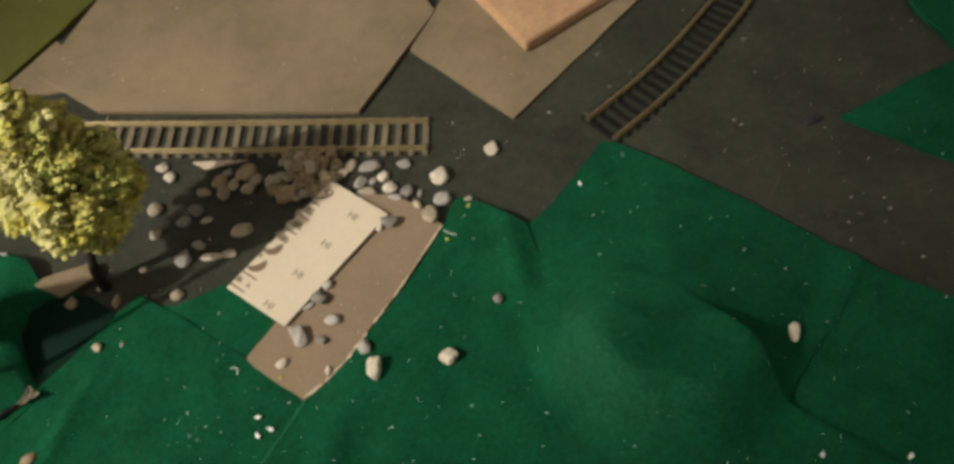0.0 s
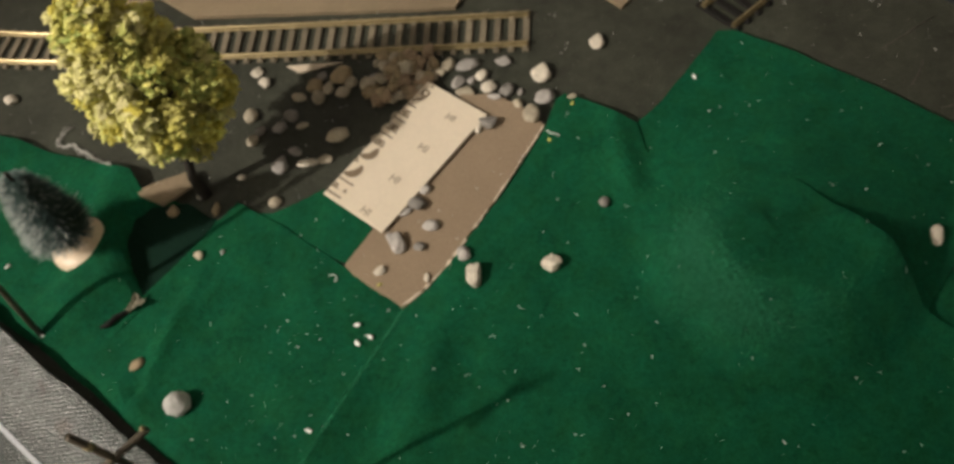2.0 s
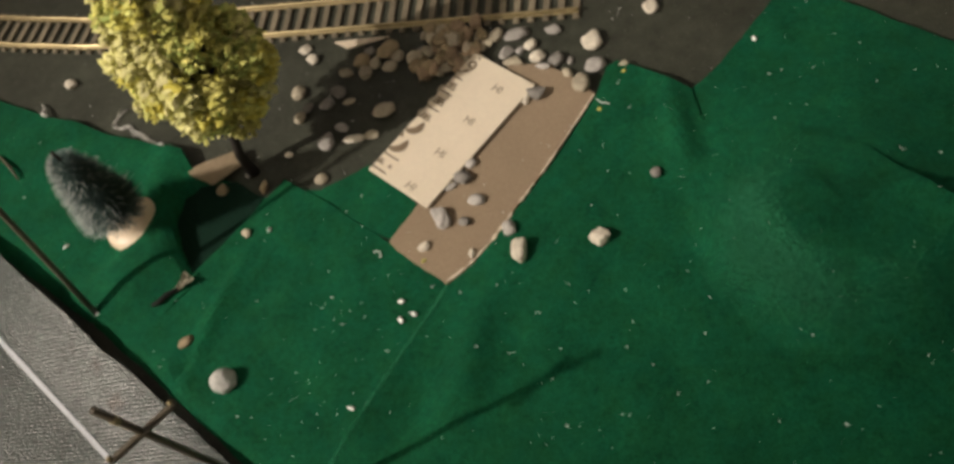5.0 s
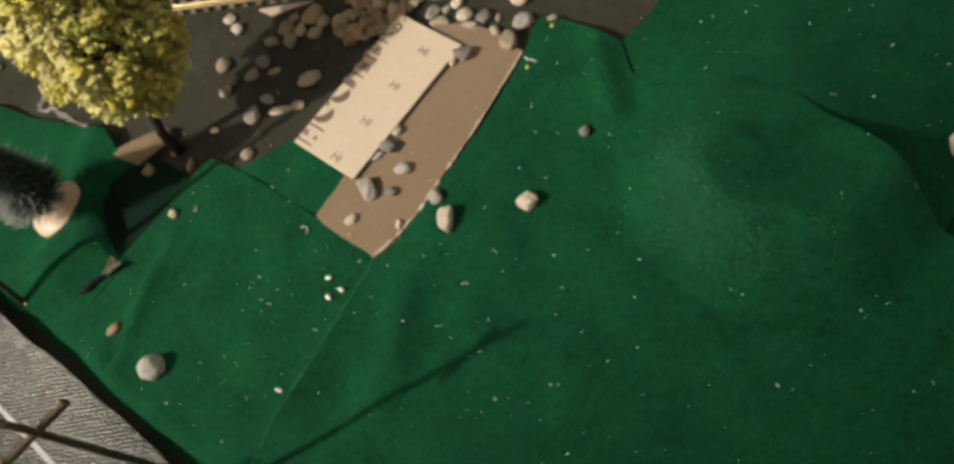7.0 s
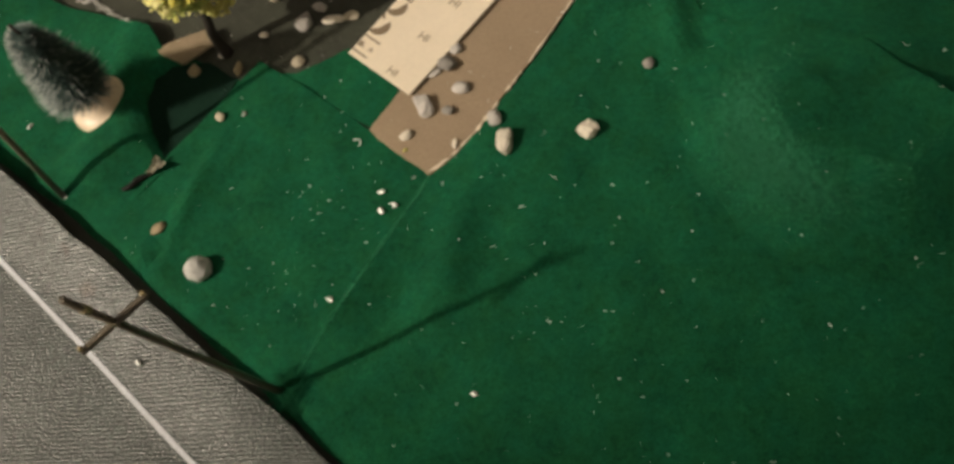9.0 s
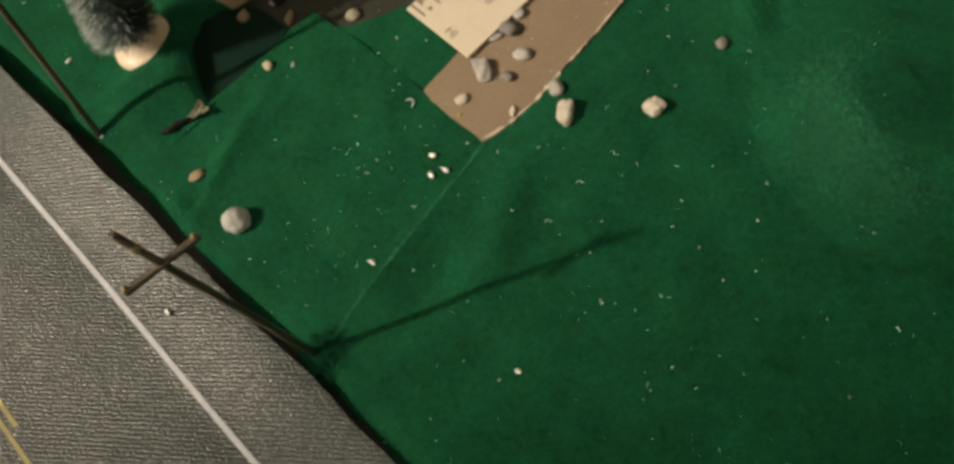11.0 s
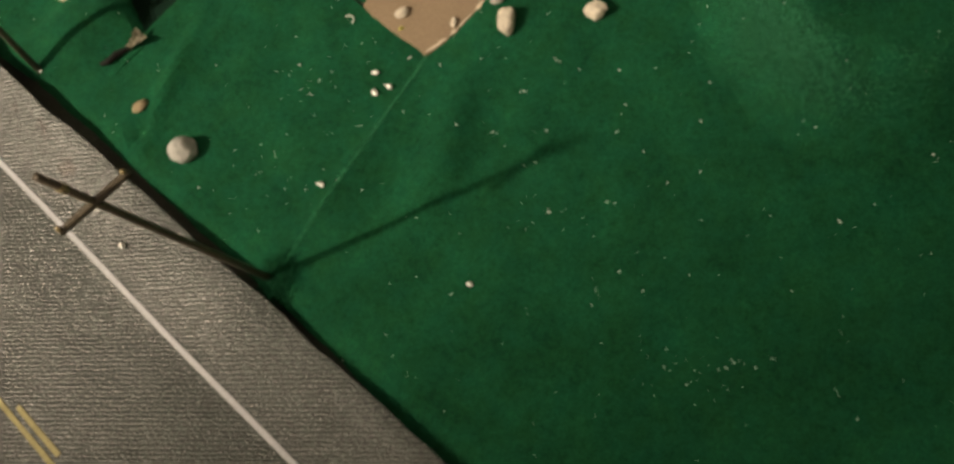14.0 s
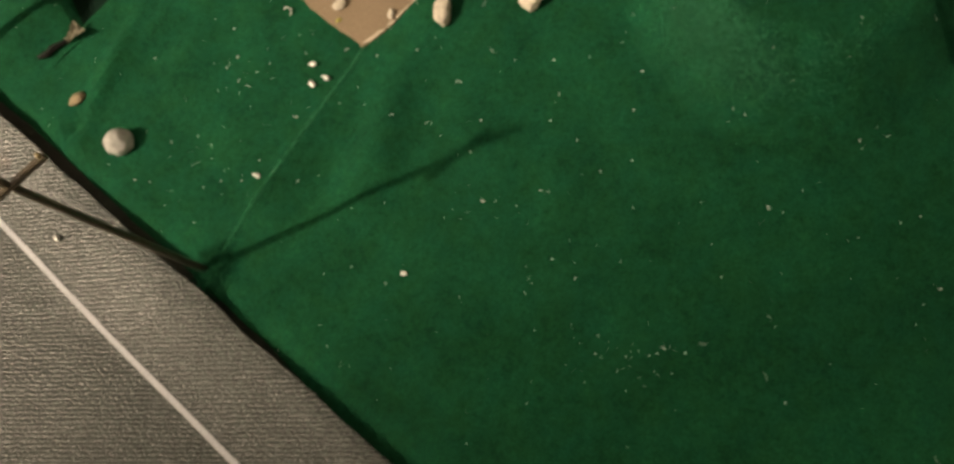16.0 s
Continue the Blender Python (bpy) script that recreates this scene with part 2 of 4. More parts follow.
def tube(bm, points, radii, sides=8, cap=True):
    """A round tapered tube along points."""
    rings = []
    for i, p in enumerate(points):
        p = Vector(p)
        ahead = (Vector(points[min(i + 1, len(points) - 1)]) - Vector(points[max(i - 1, 0)])).normalized()
        side = ahead.cross(Vector((0.31, 0.2, 0.93)) if abs(ahead.z) < 0.9 else Vector((1, 0, 0))).normalized()
        up = side.cross(ahead)
        r = radii[i] if isinstance(radii, (list, tuple)) else radii
        rings.append([bm.verts.new(p + r * (math.cos(a) * side + math.sin(a) * up)) for a in (2 * math.pi * k / sides for k in range(sides))])
    for a, b in zip(rings, rings[1:]):
        for k in range(sides):
            bm.faces.new((a[k], a[(k + 1) % sides], b[(k + 1) % sides], b[k]))
    if cap:
        bm.faces.new(rings[0]), bm.faces.new(rings[-1])
    return bm


def inside(x, y, poly):
    hit = False
    for (x0, y0), (x1, y1) in zip(poly, poly[1:] + poly[:1]):
        if (y0 > y) != (y1 > y) and x < (x1 - x0) * (y - y0) / (y1 - y0) + x0:
            hit = not hit
    return hit


def sheet(poly, height, thick, step, wobble=0.0, seed=0.0, tear=0.0, under=True):
    """A thin sheet over a polygon: its top follows height(x, y), its rim goes down by thick. Edges wander by wobble (broad) and tear (fine)."""
    rim = []
    for (x0, y0), (x1, y1) in zip(poly, poly[1:] + poly[:1]):
        far = math.hypot(x1 - x0, y1 - y0)
        count = max(1, round(far / step))
        for k in range(count):
            s = k / count
            x, y = x0 + (x1 - x0) * s, y0 + (y1 - y0) * s
            w = noise.noise((x * 60 + seed, y * 60, seed)) * wobble + noise.noise((x * 500 + seed, y * 500, seed)) * tear
            rim.append(Vector((x - (y1 - y0) / far * w, y + (x1 - x0) / far * w)))
    xs, ys = [p.x for p in rim], [p.y for p in rim]
    flat = [(p.x, p.y) for p in rim]
    points = list(rim)
    j = 0
    y = min(ys) + step
    while y < max(ys):
        x = min(xs) + step * (0.5 if j % 2 else 1.0)
        while x < max(xs):
            if inside(x, y, flat):
                points.append(Vector((x, y)))
            x += step
        y += step * 0.87
        j += 1
    n = len(rim)
    edges = [(k, (k + 1) % n) for k in range(n)]
    verts, _, faces, *_ = geometry.delaunay_2d_cdt(points, edges, [list(range(n))], 1, 1e-7)
    bm = bmesh.new()
    made = [bm.verts.new((v.x, v.y, height(v.x, v.y))) for v in verts]
    for face in faces:
        bm.faces.new([made[k] for k in face])
    if under:
        border = [e for e in bm.edges if e.is_boundary]
        out = bmesh.ops.extrude_edge_only(bm, edges=border)["geom"]
        for v in out:
            if isinstance(v, bmesh.types.BMVert):
                v.co.z -= thick
    return bm


# ---- the lie of the land ----
def bell(x, y, cx, cy, along, rx, ry):
    c, s = math.cos(radians(along)), math.sin(radians(along))
    u, v = (x - cx) * c + (y - cy) * s, -(x - cx) * s + (y - cy) * c
    return math.exp(-(u / rx) ** 2 - (v / ry) ** 2)


def smooth_step(a, b, v):
    s = min(1.0, max(0.0, (v - a) / (b - a)))
    return s * s * (3 - 2 * s)


HILL_FOOT = (0.064, 0.105, 0.080, 0.056, 0.049, 0.046, 0.048, 0.053)
HILL_BROW = (0.034, 0.000, 0.000, 0.012, 0.019, 0.018, 0.014, 0.030)


def around(ring, angle):
    k = (angle / (math.pi / 4)) % 8
    i = int(k)
    s = smooth_step(0, 1, k - i)
    return ring[i % 8] * (1 - s) + ring[(i + 1) % 8] * s


def knoll(x, y):
    """The low hill under the felt: steep towards the lamp, long and gentle behind, shorter to the south-east."""
    dx, dy = x - 0.068, y + 0.055
    angle, r = math.atan2(dy, dx), math.hypot(dx, dy) + 0.0025 * noise.noise((x * 40, y * 40, 9.0))
    foot, brow = around(HILL_FOOT, angle), around(HILL_BROW, angle)
    s = min(1.0, max(0.0, (foot - r) / (foot - brow)))
    return 0.0205 * (0.42 * s + 0.58 * smooth_step(0, 1, s))


def felt_z(x, y):
    z = 0.0022 + 0.0013 * noise.noise((x * 22, y * 22, 0.3)) + 0.0005 * noise.noise((x * 70, y * 70, 1.3))
    z += 0.0012 * bell(x, y, -0.0885, -0.1060, 62, 0.050, 0.0030)
    z -= 0.0024 * bell(x, y, -0.0750, -0.1130, 58, 0.026, 0.0070)
    z += 0.0046 * bell(x, y, -0.0590, -0.1030, 80, 0.024, 0.0085)
    z += 0.0007 * noise.noise((x * 45 + 3, y * 45, 6.1))
    z -= 0.0020 * bell(x, y, -0.1715, -0.1015, 55, 0.005, 0.0028)
    z += 0.0020 * bell(x, y, -0.1640, -0.0830, 75, 0.032, 0.0034)
    z -= 0.0016 * bell(x, y, -0.1500, -0.0760, 62, 0.024, 0.0075)
    z += 0.0018 * bell(x, y, -0.155, -0.070, 50, 0.040, 0.007)
    edge = (x + 0.139) * -0.562 + (y + 0.1418) * -0.827
    by_card = max(bell(x, y, -0.0425, -0.0285, 56.5, 0.062, 0.0065), bell(x, y, -0.0820, -0.0605, -36, 0.020, 0.006))
    return z * (1 - 0.85 * smooth_step(-0.010, -0.002, edge)) * (1 - 0.75 * by_card)


def felt_a_z(x, y):
    return felt_z(x, y) + knoll(x, y) + 0.0022 * bell(x, y, 0.1080, -0.0600, -50, 0.024, 0.008) - 0.0011 * bell(x, y, -0.0425, -0.0285, 56.5, 0.062, 0.005) + 0.0034 * bell(x, y, 0.0165, -0.0060, -80, 0.024, 0.0060)


def felt_c_z(x, y):
    """The conifer's sheet: it swells into a crest, then drops into a hollow beside the next sheet."""
    z = felt_z(x, y) + 0.0028 * bell(x, y, -0.215, -0.060, 40, 0.035, 0.007) + 0.003 * bell(x, y, -0.205, -0.004, -20, 0.02, 0.010)
    z += 0.0036 * bell(x, y, -0.2060, -0.0320, 85, 0.028, 0.0085) * smooth_step(-0.075, -0.055, y)
    z += 0.0085 * bell(x, y, -0.2010, -0.0640, 32, 0.020, 0.0090) + 0.0050 * bell(x, y, -0.1930, -0.0470, -71, 0.020, 0.0085)
    z += 0.0018 * noise.noise((x * 60, y * 60, 8.2)) * smooth_step(-0.040, -0.015, y)
    beyond = (x + 0.1955) * 0.945 + (y + 0.0240) * 0.326
    return z * (1 - 0.88 * smooth_step(0.0, 0.0085, beyond) * smooth_step(-0.012, -0.022, y) * smooth_step(-0.0760, -0.0660, y))


# ---- large structure ----
def flat_slab(name, x0, y0, z0, x1, y1, z1, mat, label, category):
    return thing(name, box(bmesh.new(), x0, y0, z0, x1, y1, z1), mat, label, category, kind="structure")


flat_slab("ground", -1.7, -1.7, -0.02, 1.7, 1.7, 0.0, BOARD, "dark charcoal layout board with scuffs and lint", "ground")
flat_slab("wall_north", -1.7, 1.7, -0.02, 1.7, 1.75, 1.9, WALL, "plain pale room wall", "wall")
flat_slab("wall_south", -1.7, -1.75, -0.02, 1.7, -1.7, 1.9, WALL, "plain pale room wall", "wall")
flat_slab("wall_east", 1.7, -1.75, -0.02, 1.75, 1.75, 1.9, WALL, "plain pale room wall", "wall")
flat_slab("wall_west", -1.75, -1.75, -0.02, -1.7, 1.75, 1.9, WALL, "plain pale room wall", "wall")
flat_slab("ceiling", -1.75, -1.75, 1.9, 1.75, 1.75, 1.95, WALL, "plain pale ceiling", "ceiling")

# The road sheet: s runs along it, d away from its near edge.
ROAD_O, ROAD_U, ROAD_N = Vector((-0.1388, -0.1419)), Vector((0.807, -0.5906)), Vector((-0.5906, -0.807))


def road_xy(s, d):
    p = ROAD_O + s * ROAD_U + d * ROAD_N
    return p.x, p.y


def road_z(x, y):
    d = (Vector((x, y)) - ROAD_O).dot(ROAD_N)
    s = (Vector((x, y)) - ROAD_O).dot(ROAD_U)
    return ROAD_TOP + 0.0005 * noise.noise((s * 18, d * 18, 4.0)) + (0.0026 + 0.0018 * math.exp(-((s - 0.012) / 0.030) ** 2)) * smooth_step(0.034, 0.0, d) + 0.0045 * smooth_step(-0.020, -0.095, s) * smooth_step(0.026, 0.0, d) + 0.0007 * math.sin(s * 46 + 1.0) + 0.0012 * smooth_step(0.0075, 0.0, d) * math.exp(-((s - 0.105) / 0.045) ** 2)


def road_strip(s0, s1, d0, d1, up, step, wobble=0.0):
    lead = 0.035 if not up else 0.0
    poly = [road_xy(s0, d0 - lead * s0), road_xy(s1, d0 - lead * s1), road_xy(s1, d1), road_xy(s0, d1)]
    return sheet(poly, lambda x, y: road_z(x, y) + up, ROAD_TOP if not up else 0.0002, step, wobble, 3.0, under=True)


road = thing("road", road_strip(-0.30, 0.36, 0.0002, 0.20, 0.0, 0.004, 0.0012), ROAD, "grey embossed model road sheet with painted lines", "road", kind="structure", smooth=True)
road.data.set_sharp_from_angle(angle=radians(50))
part("edge_line", road_strip(-0.299, 0.359, 0.0289, 0.0309, 0.00015, 0.002, 0.0002), LINE_WHITE, road, "white painted edge line")
part("centre_line", road_strip(-0.299, 0.359, 0.0848, 0.0866, 0.00015, 0.002, 0.0002), LINE_YELLOW, road, "yellow painted centre line")
for k in range(-6, 8):
    part("centre_dash", road_strip(k * 0.045 - 0.012, k * 0.045 + 0.012, 0.0812, 0.0830, 0.00015, 0.002, 0.0002), LINE_YELLOW, road, "yellow painted dash")


# ---- felt, card and sheets on the board ----
SURFACES = []


def ground_at(x, y):
    """The height of the topmost sheet here."""
    z = 0.0
    if (Vector((x, y)) - ROAD_O).dot(ROAD_N) > 0.002:
        z = road_z(x, y)
    for poly, height in SURFACES:
        if inside(x, y, poly):
            z = max(z, height(x, y))
    return z


def felt(poly, height, label, seed, step=0.003, thick=0.0024, lift=0.0):
    SURFACES.append((poly, lambda x, y: height(x, y) + lift))
    return thing("felt_sheet", sheet(poly, lambda x, y: height(x, y) + lift, thick, step, 0.0010, seed, 0.0003), FELT, label, "felt", "green felt ground sheets", smooth=False)


felt([(-0.0107, 0.0256), (-0.0070, 0.0285), (-0.0006, 0.0249), (0.0225, 0.0110), (0.0262, -0.0040), (0.040, -0.0120), (0.0625, -0.0190), (0.0770, -0.0270), (0.0880, -0.0405),
      (0.0977, -0.0515), (0.1060, -0.0585), (0.1168, -0.0757), (0.1300, -0.0850), (0.1514, -0.0985), (0.24, -0.165), (0.36, -0.25), (0.36, -0.52), (0.26, -0.425), (0.06, -0.288),
      (-0.0500, -0.2040), (-0.0965, -0.1690), (-0.1185, -0.1530), (-0.1085, -0.1449), (-0.0692, -0.0700), (-0.0630, -0.0638), (-0.0543, -0.0535), (-0.0481, -0.0451),
      (-0.0460, -0.0403), (-0.0343, -0.0212), (-0.0153, 0.0128)], felt_a_z, "large dark green felt sheet draped over a low hill", 1.0, lift=0.0013, thick=0.004)
felt([(-0.1456, -0.0190), (-0.1227, -0.0329), (-0.0950, -0.0510), (-0.0690, -0.0698), (-0.0640, -0.0735), (-0.1040, -0.1490), (-0.1150, -0.1552), (-0.1250, -0.1490), (-0.1763, -0.1125), (-0.2188, -0.0835),
      (-0.2134, -0.0766), (-0.1930, -0.0790), (-0.1688, -0.0502), (-0.1540, -0.0300)], felt_z, "green felt sheet with crumbs beside the brown card", 2.0, lift=0.0002)


def frayed_edge(parent, ends, height, seed):
    """Short stray fibres standing along a cut felt edge."""
    rnd = random.Random(seed)
    verts, faces = [], []
    (x0, y0), (x1, y1) = ends
    for _ in range(int(math.hypot(x1 - x0, y1 - y0) * 26000)):
        s = rnd.random()
        x, y = x0 + (x1 - x0) * s + rnd.gauss(0, 0.0003), y0 + (y1 - y0) * s + rnd.gauss(0, 0.0003)
        z, a, w = height(x, y), rnd.uniform(0, 6.283), 0.00009
        dx, dy, up = rnd.gauss(0, 0.0005), rnd.gauss(0, 0.0005), rnd.uniform(0.0001, 0.0009)
        k = len(verts)
        verts += [(x - w * math.sin(a), y + w * math.cos(a), z), (x + w * math.sin(a), y - w * math.cos(a), z), (x + dx, y + dy, z + up)]
        faces.append((k, k + 1, k + 2))
    me = bpy.data.meshes.new("frayed_edge")
    me.from_pydata(verts, [], faces)
    me.materials.append(FRAY)
    ob = new("frayed_edge", me)
    ob.parent = parent
    return tagged(ob, "pale frayed fibres along the cut edge")


frayed_edge(bpy.data.objects["felt_sheet"], ((-0.0692, -0.0700), (-0.1085, -0.1449)), lambda x, y: felt_a_z(x, y) + 0.0011, 4)


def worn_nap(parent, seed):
    """Pale fibres on the hill's lamp-facing flank, brightening it by colour."""
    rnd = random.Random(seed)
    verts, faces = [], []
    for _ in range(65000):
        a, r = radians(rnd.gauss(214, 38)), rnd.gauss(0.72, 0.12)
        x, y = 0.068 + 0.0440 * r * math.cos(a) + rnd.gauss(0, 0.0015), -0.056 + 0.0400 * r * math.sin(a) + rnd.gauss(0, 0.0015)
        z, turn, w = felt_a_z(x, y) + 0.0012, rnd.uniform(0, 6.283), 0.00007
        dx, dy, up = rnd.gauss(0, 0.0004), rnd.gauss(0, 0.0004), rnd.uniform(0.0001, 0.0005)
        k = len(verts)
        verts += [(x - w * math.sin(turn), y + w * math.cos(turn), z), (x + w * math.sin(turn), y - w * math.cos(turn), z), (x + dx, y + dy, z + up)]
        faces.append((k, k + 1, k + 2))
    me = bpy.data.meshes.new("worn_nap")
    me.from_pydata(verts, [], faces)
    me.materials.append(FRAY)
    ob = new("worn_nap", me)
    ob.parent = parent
    return tagged(ob, "pale fibres brightening the lamp-facing flank of the hill")


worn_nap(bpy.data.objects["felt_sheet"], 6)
felt([(-0.2968, 0.0319), (-0.2774, 0.0246), (-0.2409, 0.0121), (-0.1970, -0.0020), (-0.1885, -0.0130), (-0.1700, -0.0190), (-0.1530, -0.0270), (-0.1600, -0.0450),
      (-0.1700, -0.0580), (-0.1815, -0.0725), (-0.1895, -0.0830), (-0.2134, -0.0840), (-0.2215, -0.0815), (-0.2617, -0.0580), (-0.42, 0.035), (-0.42, 0.085)], felt_c_z, "green felt sheet under the small conifer", 3.0)
felt([(-0.1400, -0.0240), (-0.1290, -0.0250), (-0.1087, -0.0145), (-0.0859, -0.0340), (-0.0944, -0.0500), (-0.120, -0.036)], lambda x, y: 0.0016, "small green felt offcut beside the ruler card", 4.0, thick=0.0016)
felt([(0.0215, 0.0100), (0.0338, 0.0224), (0.0590, 0.0576), (0.0659, 0.0574), (0.0925, 0.0420), (0.1283, 0.0157), (0.1659, -0.0127), (0.1450, -0.0430), (0.1225, -0.0696),
      (0.1180, -0.0800), (0.0900, -0.0600), (0.0400, -0.0400)], lambda x, y: felt_z(x, y) + knoll(x, y) * (0.98 - 0.09 * smooth_step(0.080, 0.108, x)) + 0.0008 * smooth_step(0.100, 0.075, x) + 0.0017 * bell(x, y, 0.1425, -0.0390, 53, 0.040, 0.0055), "green felt sheet with a square corner by the track", 5.0, thick=0.0018)
felt([(0.1640, -0.0115), (0.1983, -0.0318), (0.26, -0.062), (0.36, -0.11), (0.36, -0.27), (0.24, -0.19), (0.1514, -0.1050), (0.1150, -0.0780), (0.1225, -0.0696), (0.1450, -0.0430)],
     lambda x, y: felt_z(x, y) - 0.0003 + 0.0012 * bell(x, y, 0.1425, -0.0390, 53, 0.040, 0.0055), "dark green felt sheet tucked under its neighbour", 6.0, thick=0.0012)
felt([(0.1757, 0.0704), (0.2419, 0.1066), (0.34, 0.14), (0.34, 0.00), (0.2211, 0.0405)], felt_z, "pointed green felt sheet on the dark board", 7.0)
felt([(0.2316, 0.1429), (0.2439, 0.1130), (0.34, 0.10), (0.34, 0.22), (0.2250, 0.1900)], felt_z, "green felt sheet at the far side", 8.0, lift=0.001)


def card(name, poly, z, thick, mat, label, seed, step=0.004, wobble=0.0004, tear=0.0, curl=0.0, category="cardboard"):
    SURFACES.append((poly, lambda x, y: z))
    return thing(name, sheet(poly, lambda x, y: z + curl * noise.noise((x * 14 + seed, y * 14, seed)), thick, step, wobble, seed, tear), mat, label, category)


card("brown_card", [(-0.0950, -0.0510), (-0.0702, -0.0706), (-0.0636, -0.0644), (-0.0585, -0.0570), (-0.0543, -0.0535), (-0.0481, -0.0451), (-0.0460, -0.0403), (-0.0343, -0.0212), (-0.0153, 0.0128),
      (-0.0240, 0.0210), (-0.0367, 0.0307), (-0.0520, 0.0310), (-0.0600, 0.0200), (-0.0849, -0.0346)], 0.0024, 0.0016, KRAFT, "piece of brown cardboard with a torn edge under the ruler card", 11.0, 0.0025, 0.0010, 0.0006)
brown_card = bpy.data.objects["brown_card"]
for (x0, y0), (x1, y1), wide in (((-0.0700, -0.0690), (-0.0632, -0.0640), 0.0009), ((-0.0632, -0.0640), (-0.0546, -0.0537), 0.0005), ((-0.0546, -0.0537), (-0.0463, -0.0405), 0.0007),
                                 ((-0.0440, -0.0365), (-0.0385, -0.0280), 0.0004), ((-0.0360, -0.0240), (-0.0300, -0.0135), 0.0006), ((-0.0300, -0.0135), (-0.0158, 0.0122), 0.0004)):
    far = math.hypot(x1 - x0, y1 - y0)
    nx, ny = -(y1 - y0) / far * wide, (x1 - x0) / far * wide
    strip = [(x0 - nx * 0.6, y0 - ny * 0.6), (x1 - nx * 0.3, y1 - ny * 0.3), (x1 + nx, y1 + ny), (x0 + nx * 0.5, y0 + ny * 0.5)]
    part("torn_edge", sheet(strip, lambda x, y: 0.0028 + 0.0003 * noise.noise((x * 300, y * 300, 2)), 0.0012, 0.0006, 0.0, 21.0, 0.0007), KRAFT_EDGE, brown_card, "pale torn paper edge")
card("brown_sheet", [(-0.2240, 0.1130), (-0.1871, 0.0878), (-0.0574, 0.0820), (-0.0207, 0.1533), (-0.0258, 0.1642), (-0.055, 0.25), (-0.19, 0.27), (-0.2061, 0.1725)], 0.0024, 0.0022, KRAFT_SHEET,
     "large brown cardboard sheet beside the straight track", 12.0, 0.006, 0.0005, 0.0, 0.0008)
card("brown_sheet", [(-0.2427, 0.1040), (-0.2300, 0.0990), (-0.2080, 0.1030), (-0.2000, 0.12), (-0.222, 0.140)], 0.0010, 0.0009, KRAFT_SHEET, "brown card flap under the larger sheet", 13.0)
card("brown_sheet", [(-0.0331, 0.1248), (0.0188, 0.0757), (0.0893, 0.1589), (0.15, 0.24), (0.02, 0.27), (-0.0100, 0.18)], 0.0016, 0.0015, KRAFT_SHEET, "brown cardboard sheet pointing between the tracks", 14.0, 0.006, 0.0005, 0.0, 0.0006)
card("lime_sheet", [(-0.2427, 0.1053), (-0.2322, 0.1244), (-0.2061, 0.1725), (-0.16, 0.27), (-0.42, 0.28), (-0.42, 0.14), (-0.32, 0.118)], 0.0030, 0.0029, LIME, "yellow-green grass sheet lying past the track", 15.0, 0.006, 0.0006, 0.0002, 0.0008, "grass sheet")
# Dark sheet laid on the felt to paint the hollow's shade.
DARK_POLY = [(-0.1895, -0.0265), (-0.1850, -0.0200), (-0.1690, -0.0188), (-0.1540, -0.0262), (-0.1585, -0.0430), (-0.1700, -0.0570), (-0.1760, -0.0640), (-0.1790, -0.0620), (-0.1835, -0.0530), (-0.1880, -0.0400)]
thing("black_cloth", sheet(DARK_POLY, lambda x, y: felt_c_z(x, y) + 0.0005, 0.0006, 0.0020, 0.0022, 18.0, 0.0004), HOLLOW_SHADE, "dark sheet standing in for shade in the hollow between felts", "cloth")
card("card_chip", [(-0.1930, -0.0122), (-0.1905, -0.0152), (-0.1785, -0.0202), (-0.1652, -0.0105), (-0.1655, -0.0070), (-0.1690, -0.0030)], 0.0040, 0.0010, KRAFT_SHEET, "small pointed brown card chip near the tree trunk", 16.0, 0.002, 0.0006, 0.0003)
card("card_chip", [(-0.1345, 0.0530), (-0.1275, 0.0488), (-0.1080, 0.0535)], 0.0026, 0.0010, KRAFT_EDGE, "pale pointed card chip half under the track", 17.0, 0.002, 0.0004, 0.0003)


def block():
    bm = bmesh.new()
    base = [(0.0268, 0.1200), (0.0763, 0.1595), (0.045, 0.205), (-0.0080, 0.1740)]
    low = [bm.verts.new((x, y, 0.0017)) for x, y in base]
    top = [bm.verts.new((x, y, 0.0085)) for x, y in base]
    bm.faces.new(top), bm.faces.new(low)
    for k in range(4):
        bm.faces.new((low[k], low[(k + 1) % 4], top[(k + 1) % 4], top[k]))
    bmesh.ops.bevel(bm, geom=bm.edges[:], offset=0.0007, segments=2, affect="EDGES")
    return thing("wood_block", bm, BLOCK, "pale blotchy wooden block on brown cardboard", "block")


block()


# ---- the cream ruler card ----
CARD_O = Vector((-0.1068, -0.0168))
CARD_U = (Vector((-0.0656, 0.0398)) - CARD_O)
CARD_LONG = CARD_U.length
CARD_U.normalize()
CARD_V = Vector((CARD_U.y, -CARD_U.x))
CARD_WIDE = 0.0335
CARD_Z = 0.0044


def card_at(u, v, z=0.0):
    """A pose on the card: u along the long side, v in from the ticked edge; the pose's x axis runs across the card."""
    p = CARD_O + u * CARD_U + v * CARD_V
    return Matrix(((CARD_V.x, CARD_U.x, 0, p.x), (CARD_V.y, CARD_U.y, 0, p.y), (0, 0, 1, CARD_Z + z), (0, 0, 0, 1)))


